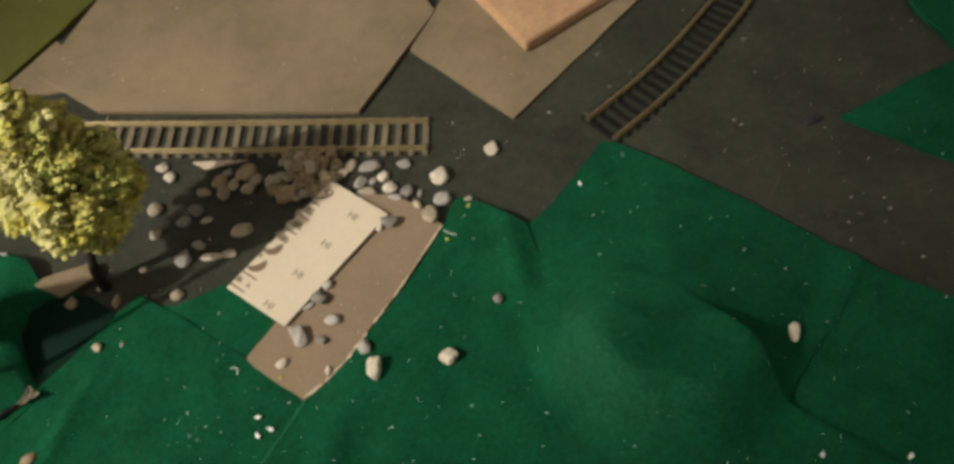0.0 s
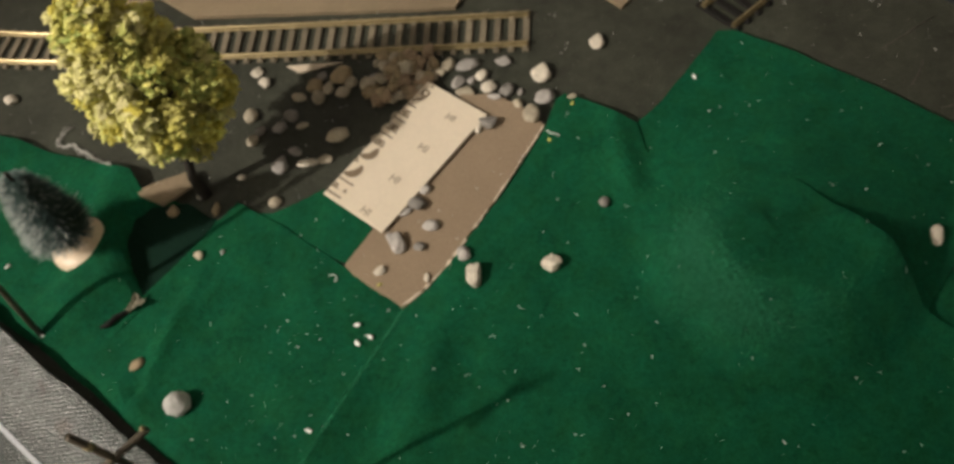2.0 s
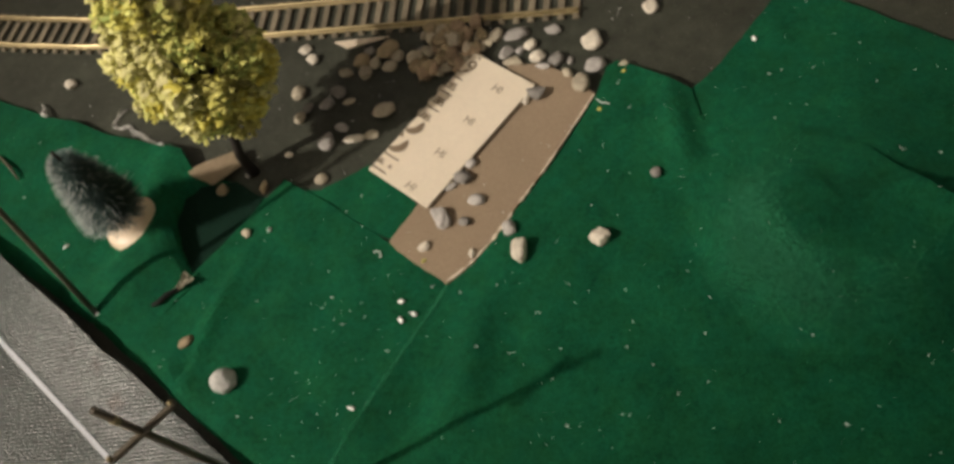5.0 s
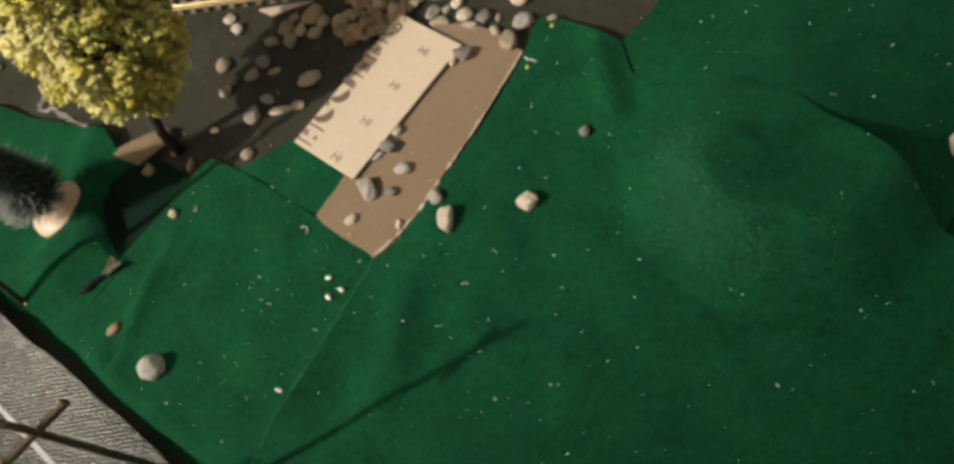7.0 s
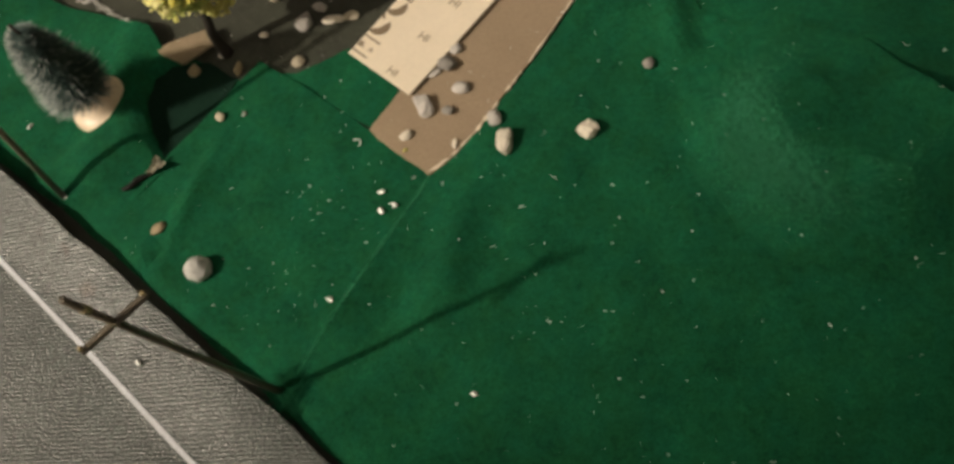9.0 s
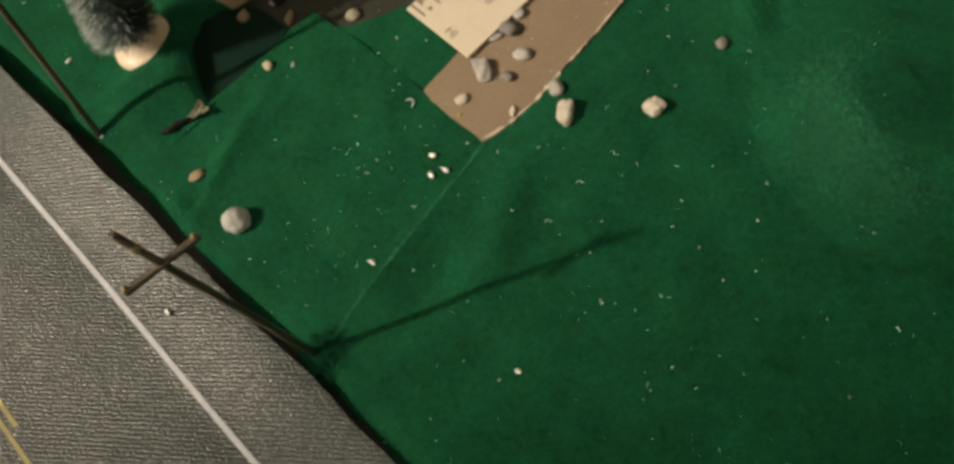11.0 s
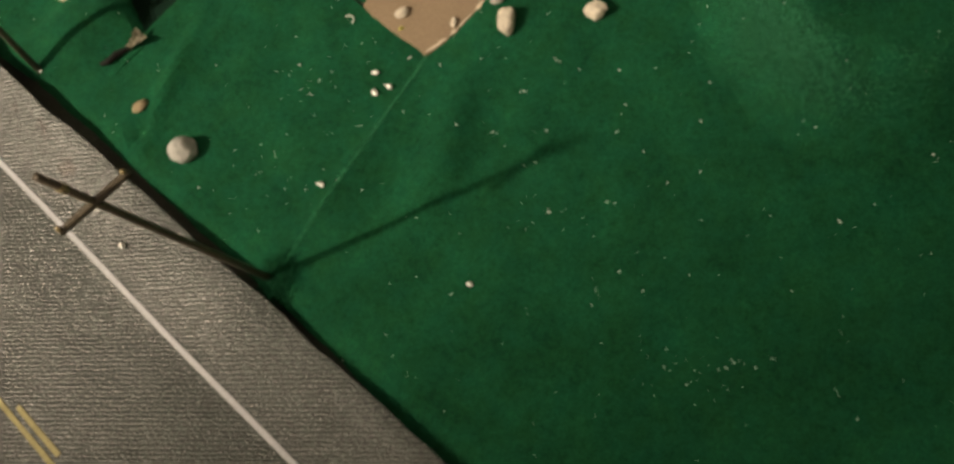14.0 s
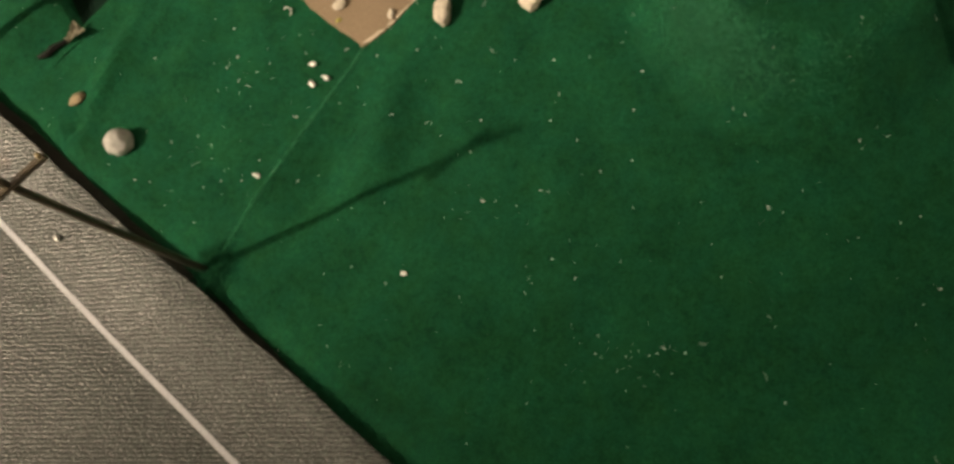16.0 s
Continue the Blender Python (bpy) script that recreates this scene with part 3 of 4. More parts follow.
def lettering(text, size, m, parent, name, bold=0.0, ink=INK):
    cu = bpy.data.curves.new("lettering", "FONT")
    cu.body, cu.size, cu.align_x, cu.align_y, cu.offset = text, size, "CENTER", "CENTER", bold
    tmp = new("lettering", cu)
    me = bpy.data.meshes.new_from_object(tmp)
    bpy.data.objects.remove(tmp)
    me.materials.append(ink)
    ob = new(name, me)
    ob.parent = parent
    ob.matrix_basis = parent.matrix_basis.inverted() @ m
    return ob


def ruler_card():
    root = holder("ruler_card", card_at(0, 0), "cream printed ruler card propped on stones over brown cardboard", "ruler card")
    bm = box(bmesh.new(), 0, -0.0014, -0.0008, CARD_WIDE, CARD_LONG - 0.0022, 0.0, 0.0002)
    part("panel", bm, CREAM, root)
    for k in range(4):
        lettering("HI", 0.0050, card_at(0.0022 + 0.0185 * k, 0.0212, 0.0001), root, "lettering", 0.00006, PALE_INK)
    for u, v0, v1 in ((0.0010, 0.0002, 0.0082), (0.0085, 0.0004, 0.0084), (0.0358, 0.0000, 0.0068), (0.0449, 0.0000, 0.0062), (0.0536, 0.0000, 0.0050), (0.0677, 0.0000, 0.0040)):
        b = box(bmesh.new(), v0, u - 0.00038, 0.00005, v1, u + 0.00038, 0.00012)
        part("tick_mark", b, INK, root)
    for u, v, w, h in ((0.0046, 0.0018, 0.0030, 0.0026), (0.0046, 0.0072, 0.0017, 0.0018), (0.0192, 0.0008, 0.0016, 0.0024), (0.0312, 0.0036, 0.0046, 0.0034), (0.0402, 0.0034, 0.0052, 0.0038), (0.0490, 0.0026, 0.0050, 0.0040), (0.0664, 0.0040, 0.0014, 0.0014)):
        b = bmesh.new()
        for k in (-1, 0, 1):
            box(b, v - w / 2 + 0.0003 * k, u + k * h / 3 - h / 9, 0.00005, v + w / 2 - 0.0004 * k, u + k * h / 3 + h / 9, 0.00012)
        box(b, v - w * 0.12, u - h / 2.4, 0.00004, v + w * 0.10, u + h / 2.4, 0.00011)
        part("printed_bar", b, INK, root)
    for u, v, across, turn in ((0.0252, 0.0024, 0.0046, -38), (0.0148, 0.0024, 0.0047, -38)):
        b = bmesh.new()
        hub = [b.verts.new((v + 0.22 * across * math.cos(radians(turn)), u + 0.22 * across * math.sin(radians(turn)), 0.00012))]
        rim = []
        for k in range(15):
            a = radians(turn - 96 + 192 * k / 14)
            p = (v + across * math.cos(a), u + across * math.sin(a) * 0.92)
            rim.append(b.verts.new((max(0.0002, p[0]), p[1], 0.00012)))
        for p, q in zip(rim, rim[1:]):
            b.faces.new((hub[0], p, q))
        part("printed_bow", b, INK, root, "bold dark printed half disc")
    lettering("9", 0.0094, card_at(0.0603, 0.0036, 0.0001), root, "numeral", 0.00012)
    b = bmesh.new()
    ring = []
    for k in range(9):
        a = radians(-150 + 140 * k / 8)
        ring.append([b.verts.new((max(0.0001, 0.0008 + r * math.cos(a)), 0.0592 + r * 1.5 * math.sin(a), 0.00012)) for r in (0.0016, 0.0022)])
    for p, q in zip(ring, ring[1:]):
        b.faces.new((p[0], p[1], q[1], q[0]))
    part("printed_bow", b, INK, root)
    return root


ruler_card()


# ---- model railway track ----
def curve_points(points, step):
    """Even steps along a smooth line through points: place and heading."""
    dense = []
    for i in range(len(points) - 1):
        p0, p1, p2, p3 = (Vector(points[max(0, min(len(points) - 1, i + k))]) for k in (-1, 0, 1, 2))
        for k in range(40):
            s = k / 40
            dense.append(0.5 * (2 * p1 + (p2 - p0) * s + (2 * p0 - 5 * p1 + 4 * p2 - p3) * s * s + (3 * p1 - p0 - 3 * p2 + p3) * s ** 3))
    dense.append(Vector(points[-1]))
    out, run, want = [], 0.0, 0.0
    for a, b in zip(dense, dense[1:]):
        far = (b - a).length
        while run + far >= want:
            out.append((a.lerp(b, (want - run) / far if far else 0), (b - a).normalized()))
            want += step
        run += far
    return out


GAUGE = 0.0172


def track(points, sleeper_mat, label, first=0.001):
    root = holder("railway_track", pose(0, 0, 0), label, "railway track", "railway tracks")
    for side in (-1, 1):
        bm = bmesh.new()
        rings = []
        for p, h in curve_points(points, 0.0024):
            across = Vector((-h.y, h.x)) * side
            c = p + across * GAUGE / 2
            ring = []
            for off, z in ((-0.0012, 0.0011), (0.0012, 0.0011), (0.0012, 0.0015), (0.0004, 0.0019), (0.0004, 0.0029), (0.00072, 0.0031), (0.00068, 0.0034), (0.00024, 0.0037), (-0.00024, 0.0037), (-0.00068, 0.0034), (-0.00072, 0.0031), (-0.0004, 0.0029), (-0.0004, 0.0019), (-0.0012, 0.0015)):
                q = c + across * off
                ring.append(bm.verts.new((q.x, q.y, z)))
            rings.append(ring)
        for a, b in zip(rings, rings[1:]):
            for k in range(14):
                bm.faces.new((a[k], a[(k + 1) % 14], b[(k + 1) % 14], b[k]))
        bm.faces.new(rings[0]), bm.faces.new(rings[-1])
        part("rail", bm, BRASS, root, "brass rail")
    me = mesh_of(box(bmesh.new(), -0.0015, -0.0119, 0.0, 0.0015, 0.0119, 0.0013, 0.0002), "sleeper", sleeper_mat)
    clip = bmesh.new()
    for y in (-0.0104, -0.0068, 0.0068, 0.0104):
        box(clip, -0.0007, y - 0.0006, 0.0012, 0.0007, y + 0.0006, 0.0019, 0.0001)
    clip_me = mesh_of(clip, "chair", sleeper_mat)
    for p, h in curve_points(points, 0.00655)[0:]:
        ob = new("sleeper", me)
        ob.parent = root
        turn = math.degrees(math.atan2(h.y, h.x))
        ob.matrix_basis = pose(p.x + h.x * first, p.y + h.y * first, 0, 0, 0, turn + random.uniform(-0.8, 0.8))
        c = new("chair", clip_me)
        c.parent = ob
    return root


track([(-0.0232, 0.0667), (-0.08, 0.0679), (-0.14, 0.0693), (-0.19, 0.0708), (-0.2300, 0.0718), (-0.2679, 0.0744), (-0.2897, 0.0775), (-0.3120, 0.0807), (-0.36, 0.0900), (-0.42, 0.106)], SLEEPER, "straight brass model track with brown sleepers curving at the end")
track([(0.0600, 0.0668), (0.0800, 0.0855), (0.1000, 0.1065), (0.1200, 0.1310), (0.1370, 0.1540), (0.1560, 0.1850), (0.1720, 0.2200)], BLACK_SLEEPER, "curved brass model track with black sleepers")


# ---- pebbles ----
def stone_mesh(seed, angular):
    bm = bmesh.new()
    bmesh.ops.create_icosphere(bm, subdivisions=3, radius=0.5)
    cuts = []
    r = random.Random(seed)
    for _ in range(11 if angular else 5):
        d = Vector((r.uniform(-1, 1), r.uniform(-1, 1), r.uniform(-1, 1))).normalized()
        cuts.append((d, r.uniform(0.25, 0.36) if angular else r.uniform(0.33, 0.45)))
    for v in bm.verts:
        for d, far in cuts:
            over = v.co.dot(d) - far
            if over > 0:
                v.co -= d * over * (0.97 if angular else 0.92)
        v.co *= 1 + (0.05 if angular else 0.24) * noise.noise(v.co * 2.1 + Vector((seed * 3.7, 0, 0))) + 0.04 * noise.noise(v.co * 6 + Vector((0, seed * 1.3, 0)))
    return bm


def chunk_mesh(seed, worn=0.86):
    """A worn blocky chip."""
    bm = bmesh.new()
    bmesh.ops.create_cube(bm, size=1)
    bmesh.ops.subdivide_edges(bm, edges=bm.edges[:], cuts=4, use_grid_fill=True)
    r = random.Random(seed)
    skew, taper = r.uniform(-0.25, 0.25), r.uniform(-0.30, 0.30)
    for v in bm.verts:
        v.co = v.co.lerp(v.co.normalized() * 0.56, worn)
        v.co.x *= 1 + taper * v.co.y
        v.co.x += skew * v.co.y
        v.co *= 1 + 0.34 * noise.noise(v.co * 2.6 + Vector((seed * 2.9, 0, 0))) + 0.05 * noise.noise(v.co * 8 + Vector((0, seed, 0)))
    return bm


STONE_SHAPES = {}
STONE_WORDS = {"w": "pale cream", "g": "grey", "t": "tan", "b": "warm brown", "d": "dark grey", "r": "reddish brown", "o": "olive brown"}


def pebble(x, y, long, wide, turn, colour, z=None, angular=False, tilt=0.0, where="on the dark board", high=None, blocky=False):
    key = (random.randrange(9), colour, angular, blocky)
    if key not in STONE_SHAPES:
        made = chunk_mesh(key[0], 0.45 if colour in "bro" else 0.86) if blocky else stone_mesh(key[0] + (20 if angular else 0), angular)
        STONE_SHAPES[key] = mesh_of(made, "pebble", STONE[colour], smooth=not angular)
    a, b = long / 1000, wide / 1000
    c = (high / 1000) if high else min(a, b) * 0.62
    ob = new("pebble", STONE_SHAPES[key])
    base = z if z is not None else ground_at(x, y)
    ob.matrix_basis = pose(x, y, base + c * 0.43, tilt, 0, turn) @ Matrix.Diagonal((a * 1.08, b * 1.08, c, 1))
    size = "small" if a < 0.0045 else "larger" if a > 0.0085 else "rounded"
    return tagged(ob, f"{size} {STONE_WORDS[colour]} {'angular stone chip' if angular else 'pebble'} {where}", "pebble", "loose pebbles")


pebble(-0.1489, 0.0514, 5.8, 5.8, -5, 'w', angular=True)
pebble(-0.1442, 0.0450, 5.2, 5.4, -4, 'w')
pebble(-0.1475, 0.0263, 6.8, 6.8, 16, 't')
pebble(-0.1419, 0.0180, 5.5, 4.3, 36, 'd')
pebble(-0.1447, 0.0129, 6.1, 4.9, 57, 't')
pebble(-0.1333, 0.0194, 6.6, 5.5, 16, 'g')
pebble(-0.1285, 0.0251, 6.6, 6.1, -4, 'd')
pebble(-0.1229, 0.0201, 6.0, 3.0, 16, 't')
pebble(-0.1055, 0.0135, 10.1, 7.0, 17, 't')
pebble(-0.1241, 0.0062, 6.4, 4.1, -23, 'g')
pebble(-0.1298, -0.0010, 6.9, 8.2, -3, 'g')
pebble(-0.1179, 0.0002, 7.9, 3.2, 7, 'w', angular=True, blocky=True)
pebble(-0.1106, 0.0014, 7.4, 4.6, -3, 't', angular=True)
pebble(-0.1468, -0.0058, 3.8, 2.7, -3, 'w')
pebble(-0.1294, -0.0194, 5.7, 4.9, -2, 't')
pebble(-0.1262, 0.0357, 7.3, 4.6, -4, 't')
pebble(-0.1172, 0.0347, 6.1, 7.3, 26, 't')
pebble(-0.1196, 0.0414, 7.9, 6.8, 16, 'b')
pebble(-0.1134, 0.0402, 5.0, 6.8, -4, 't')
pebble(-0.1080, 0.0463, 10.1, 9.3, 15, 'b')
pebble(-0.1059, 0.0376, 7.2, 6.1, 56, 't')
pebble(-0.1029, 0.0425, 5.6, 6.1, -4, 't')
pebble(-0.1170, 0.0471, 5.1, 4.4, -5, 'd')
pebble(-0.0968, 0.0413, 4.4, 6.7, -4, 't')
pebble(-0.0927, 0.0376, 7.1, 5.4, -24, 'b')
pebble(-0.0924, 0.0444, 7.7, 4.3, 5, 'd')
pebble(-0.0590, 0.0492, 6.0, 7.2, -5, 't')
pebble(-0.0497, 0.0484, 10.9, 6.0, 15, 'g')
pebble(-0.0436, 0.0422, 5.4, 5.9, -5, 'w')
pebble(-0.0542, 0.0387, 7.5, 5.9, 16, 'g', angular=True)
pebble(-0.0481, 0.0399, 3.8, 4.1, -5, 'g')
pebble(-0.0401, 0.0353, 6.9, 5.8, -14, 'w')
pebble(-0.0321, 0.0330, 6.3, 7.0, -4, 'd')
pebble(-0.0341, 0.0495, 7.0, 4.8, -5, 'g')
pebble(-0.0173, 0.0410, 8.5, 9.4, -5, 'w')
pebble(-0.0154, 0.0282, 8.9, 6.9, 16, 'g')
pebble(-0.0271, 0.0246, 5.2, 6.3, -4, 't')
pebble(-0.0211, 0.0179, 7.2, 9.0, 16, 't')
pebble(-0.0374, 0.0285, 5.8, 2.9, -4, 'g')
pebble(-0.0261, 0.0322, 2.6, 4.1, -4, 'd')
pebble(-0.0506, 0.0334, 8.5, 5.3, -4, 't')
pebble(0.0072, 0.0570, 6.5, 7.8, -5, 'w')
pebble(-0.0396, 0.0144, 9.3, 6.8, 6, 'd', angular=True)
pebble(-0.0438, 0.0125, 3.6, 5.1, -4, 'w')
pebble(-0.0647, -0.0174, 5.0, 4.4, -3, 'g')
pebble(-0.0669, -0.0245, 7.4, 6.5, 8, 'd')
pebble(-0.0721, -0.0277, 5.9, 2.7, 28, 'g')
pebble(-0.0607, -0.0346, 6.8, 4.8, -2, 'g')
pebble(-0.0744, -0.0422, 5.8, 8.5, 18, 'g', angular=True, blocky=True)
pebble(-0.0648, -0.0441, 4.8, 4.2, 18, 'd')
pebble(-0.0803, -0.0542, 4.3, 3.2, 29, 'w', angular=True, blocky=True)
pebble(-0.0612, -0.0575, 2.3, 3.6, -1, 'w')
pebble(-0.0466, -0.0483, 5.6, 6.2, -1, 'g')
pebble(-0.0124, -0.0540, 5.6, 5.4, -35, 'w', angular=True, blocky=True, high=4.5, where="on green felt")
pebble(0.0081, -0.0269, 4.3, 4.2, -2, 'd')
pebble(-0.1579, -0.0444, 3.7, 4.0, -1, 't')
pebble(-0.1744, -0.0221, 5.0, 5.5, 18, 'b')
pebble(-0.1639, -0.0146, 3.3, 3.0, -2, 'g')
pebble(-0.1552, -0.0213, 3.7, 5.9, -2, 'b')
pebble(-0.1730, -0.0920, 6.6, 3.9, 40, 'b')
pebble(-0.2708, 0.0433, 7.3, 5.8, -4, 'w')


# ---- trees and poles ----
def leafy_tree(x, y):
    root = holder("broadleaf_tree", pose(x, y, 0), "model broadleaf tree with yellow-green flock foliage and a dark trunk", "tree")
    rnd = random.Random(5)
    low, high = Vector((0.0030, 0.0042, 0.0330)), Vector((-0.0105, 0.0195, 0.0985))
    axis = (high - low).normalized()
    side = axis.cross(Vector((0, 0, 1))).normalized()
    front = axis.cross(side)
    girth = [(0.0, 0.0100), (0.08, 0.0172), (0.20, 0.0248), (0.36, 0.0276), (0.58, 0.0230), (0.80, 0.0170), (0.94, 0.0116), (1.0, 0.0055)]

    def middle(f):
        """The crown's middle at the share f of its length; it bulges to one side low down."""
        return low.lerp(high, f) + Vector((0.75, 0.66, 0)) * 0.0060 * math.exp(-((f - 0.24) / 0.25) ** 2)

    def reach(f):
        for (f0, r0), (f1, r1) in zip(girth, girth[1:]):
            if f <= f1:
                return r0 + (r1 - r0) * (f - f0) / (f1 - f0)
        return girth[-1][1]

    bm = bmesh.new()
    tube(bm, [(0, 0, 0), (-0.0012, 0.0016, 0.012), tuple(low), tuple(middle(0.4)), tuple(middle(0.85))], [0.0028, 0.0021, 0.0018, 0.0013, 0.0005], 8)
    part("trunk", bm, BARK, root, smooth=True)
    tips = []
    clumps = [(middle(f), reach(f) * 0.42) for f in (0.25, 0.45, 0.65, 0.85)]
    count = 104
    for k in range(count):
        f = ((k + 0.5) / count) ** 1.08
        a = 2.39996 * k + rnd.uniform(-0.25, 0.25)
        size = rnd.uniform(0.0044, 0.0078) * (1 - 0.25 * f)
        d = side * math.cos(a) + front * math.sin(a)
        tip = middle(f) + d * max(0.002, reach(f) * rnd.uniform(0.86, 1.06) - size * 0.75) + axis * rnd.uniform(-0.002, 0.002)
        clumps.append((tip, size))
        if k % 4 == 0:
            tips.append(tip)
    for tip in tips:
        foot = low.lerp(high, max(0.0, min(0.8, (tip - low).dot(axis) / (high - low).length - 0.18)))
        b = bmesh.new()
        tube(b, [tuple(foot), tuple(foot.lerp(tip, 0.5) - Vector((0, 0, 0.001))), tuple(foot.lerp(tip, 0.95))], [0.0010, 0.0007, 0.0003], 5)
        part("limb", b, BARK, root, smooth=True)
    for n_clump, (c, r) in enumerate(clumps):
        verts, faces = [], []
        base = bmesh.new()
        bmesh.ops.create_icosphere(base, subdivisions=1, radius=1)
        shape = [v.co.copy() for v in base.verts]
        tris = [[v.index for v in f.verts] for f in base.faces]
        base.free()
        for _ in range(int(min(90, 185 * (r / 0.009) ** 2))):
            d = Vector((rnd.gauss(0, 1), rnd.gauss(0, 1), rnd.gauss(0, 1))).normalized()
            p = c + d * r * rnd.uniform(0.55, 1.12)
            size = 0.0005 + 0.0013 * rnd.random() ** 1.5
            seed = Vector((rnd.random() * 50, rnd.random() * 50, 0))
            sx, sy, sz = rnd.uniform(0.5, 1.8), rnd.uniform(0.5, 1.8), rnd.uniform(0.35, 1.0)
            k0 = len(verts)
            for v in shape:
                q = v * size * (1 + 1.1 * noise.noise(v * 1.7 + seed))
                verts.append(p + Vector((q.x * sx, q.y * sy, q.z * sz)))
            faces += [[k0 + i for i in t] for t in tris]
        me = bpy.data.meshes.new("foliage_clump")
        me.from_pydata([tuple(v) for v in verts], [], faces)
        me.materials.append(FOLIAGE[rnd.choice((0, 0, 1, 1, 2, 2, 3))])
        ob = new("foliage_clump", me)
        ob.parent = root
    return root


leafy_tree(-0.1618, -0.0137)


def conifer(x, y):
    root = holder("bottle_brush_conifer", pose(x, y, 0.0046), "frosted blue-green bottle-brush conifer on a round white base", "tree")
    lean = Vector((0.25, -0.16, 1.26))
    bm = bmesh.new()
    prof = [(0.0, 0.0062), (0.0045, 0.0060), (0.0080, 0.0050), (0.0102, 0.0034), (0.0110, 0.0016), (0.0104, 0.0002), (0.0, 0.0)]
    rings = [[bm.verts.new((0.0026 + 1.20 * r * math.cos(a), -0.0006 + 1.20 * r * math.sin(a), z - 0.0012)) for a in (2 * math.pi * k / 28 for k in range(28))] for r, z in prof[1:-1]]
    for a, b in zip(rings, rings[1:]):
        for k in range(28):
            bm.faces.new((a[k], a[(k + 1) % 28], b[(k + 1) % 28], b[k]))
    bm.faces.new(rings[0]), bm.faces.new(rings[-1])
    part("base", bm, WHITE, root, "round white plastic base", smooth=True)
    part("trunk", tube(bmesh.new(), [(0, 0, 0.004), tuple(lean * 0.054)], 0.0007, 6), BARK, root, "twisted wire trunk")
    rnd = random.Random(9)
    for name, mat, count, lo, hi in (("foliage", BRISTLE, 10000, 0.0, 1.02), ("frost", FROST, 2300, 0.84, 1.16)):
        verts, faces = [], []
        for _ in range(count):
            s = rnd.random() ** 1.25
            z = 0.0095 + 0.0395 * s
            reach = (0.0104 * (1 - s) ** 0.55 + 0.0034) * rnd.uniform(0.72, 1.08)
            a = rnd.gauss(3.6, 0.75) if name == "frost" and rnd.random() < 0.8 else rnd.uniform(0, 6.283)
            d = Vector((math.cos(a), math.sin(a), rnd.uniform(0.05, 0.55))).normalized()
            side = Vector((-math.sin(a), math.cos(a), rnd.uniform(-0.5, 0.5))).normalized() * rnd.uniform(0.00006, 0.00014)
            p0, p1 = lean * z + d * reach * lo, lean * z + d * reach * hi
            k = len(verts)
            verts += [p0 - side, p0 + side, p1 + side * 0.6, p1 - side * 0.6]
            faces.append((k, k + 1, k + 2, k + 3))
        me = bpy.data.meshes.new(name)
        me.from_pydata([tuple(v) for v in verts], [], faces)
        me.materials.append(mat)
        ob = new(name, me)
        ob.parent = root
    return root


conifer(-0.2124, -0.0381)


def utility_pole(x, y, lean_x, lean_y, turn):
    """A wooden pole 108 mm high with one crossarm."""
    m = Matrix.Translation((x, y, 0.0)) @ pose(0, 0, 0, lean_x, lean_y) @ pose(0, 0, 0, 0, 0, turn)
    root = holder("utility_pole", m, "thin brown model utility pole with a crossarm beside the road", "utility pole", "utility poles")
    part("mast", tube(bmesh.new(), [(0, 0, 0), (0.0001, 0, 0.04), (0, 0.0001, 0.08), (0, 0, 0.108)], [0.0013, 0.0012, 0.0011, 0.0010], 10), POLE, root, smooth=True)
    part("collar", tube(bmesh.new(), [(0, 0, 0.0985), (0, 0, 0.1012)], 0.00118, 10), POLE_TIP, root, "pale band below the tip", smooth=True)
    part("crossarm", box(bmesh.new(), -0.0115, -0.0010, 0.0878, 0.0115, 0.0008, 0.0896, 0.0003), POLE, root)
    for side in (-1, 1):
        b = bmesh.new()
        tube(b, [(side * 0.0106, 0, 0.0895), (side * 0.0106, 0, 0.0901), (side * 0.0106, 0, 0.0908)], [0.0005, 0.0008, 0.0005], 8)
        part("insulator", b, POLE_TIP, root, "yellowish insulator", smooth=True)
    return root


utility_pole(-0.1133, -0.1515, -0.5, -6.8, 44)
utility_pole(-0.2172, -0.0800, -11.0, 0.0, 44)


def grass_tuft(x, y, z, r, count, seed, label):
    rnd = random.Random(seed)
    verts, faces = [], []
    for _ in range(count):
        a, tip = rnd.uniform(0, 6.283), rnd.uniform(0.3, 1.0) * r
        px, py = rnd.gauss(0, r * 0.3), rnd.gauss(0, r * 0.3)
        w = 0.00025
        k = len(verts)
        verts += [(x + px - w, y + py, z), (x + px + w, y + py, z), (x + px + math.cos(a) * tip, y + py + math.sin(a) * tip, z + rnd.uniform(0.2, 0.9) * r)]
        faces.append((k, k + 1, k + 2))
    me = bpy.data.meshes.new("grass_tuft")
    me.from_pydata(verts, [], faces)
    me.materials.append(FELT)
    return tagged(new("grass_tuft", me), label, "grass tuft")


grass_tuft(-0.1105, -0.1515, 0.0015, 0.0084, 850, 3, "dark green fibre tuft round the pole foot")
grass_tuft(-0.2150, -0.0780, 0.0025, 0.0050, 200, 4, "dark green fibre tuft round the pole foot")


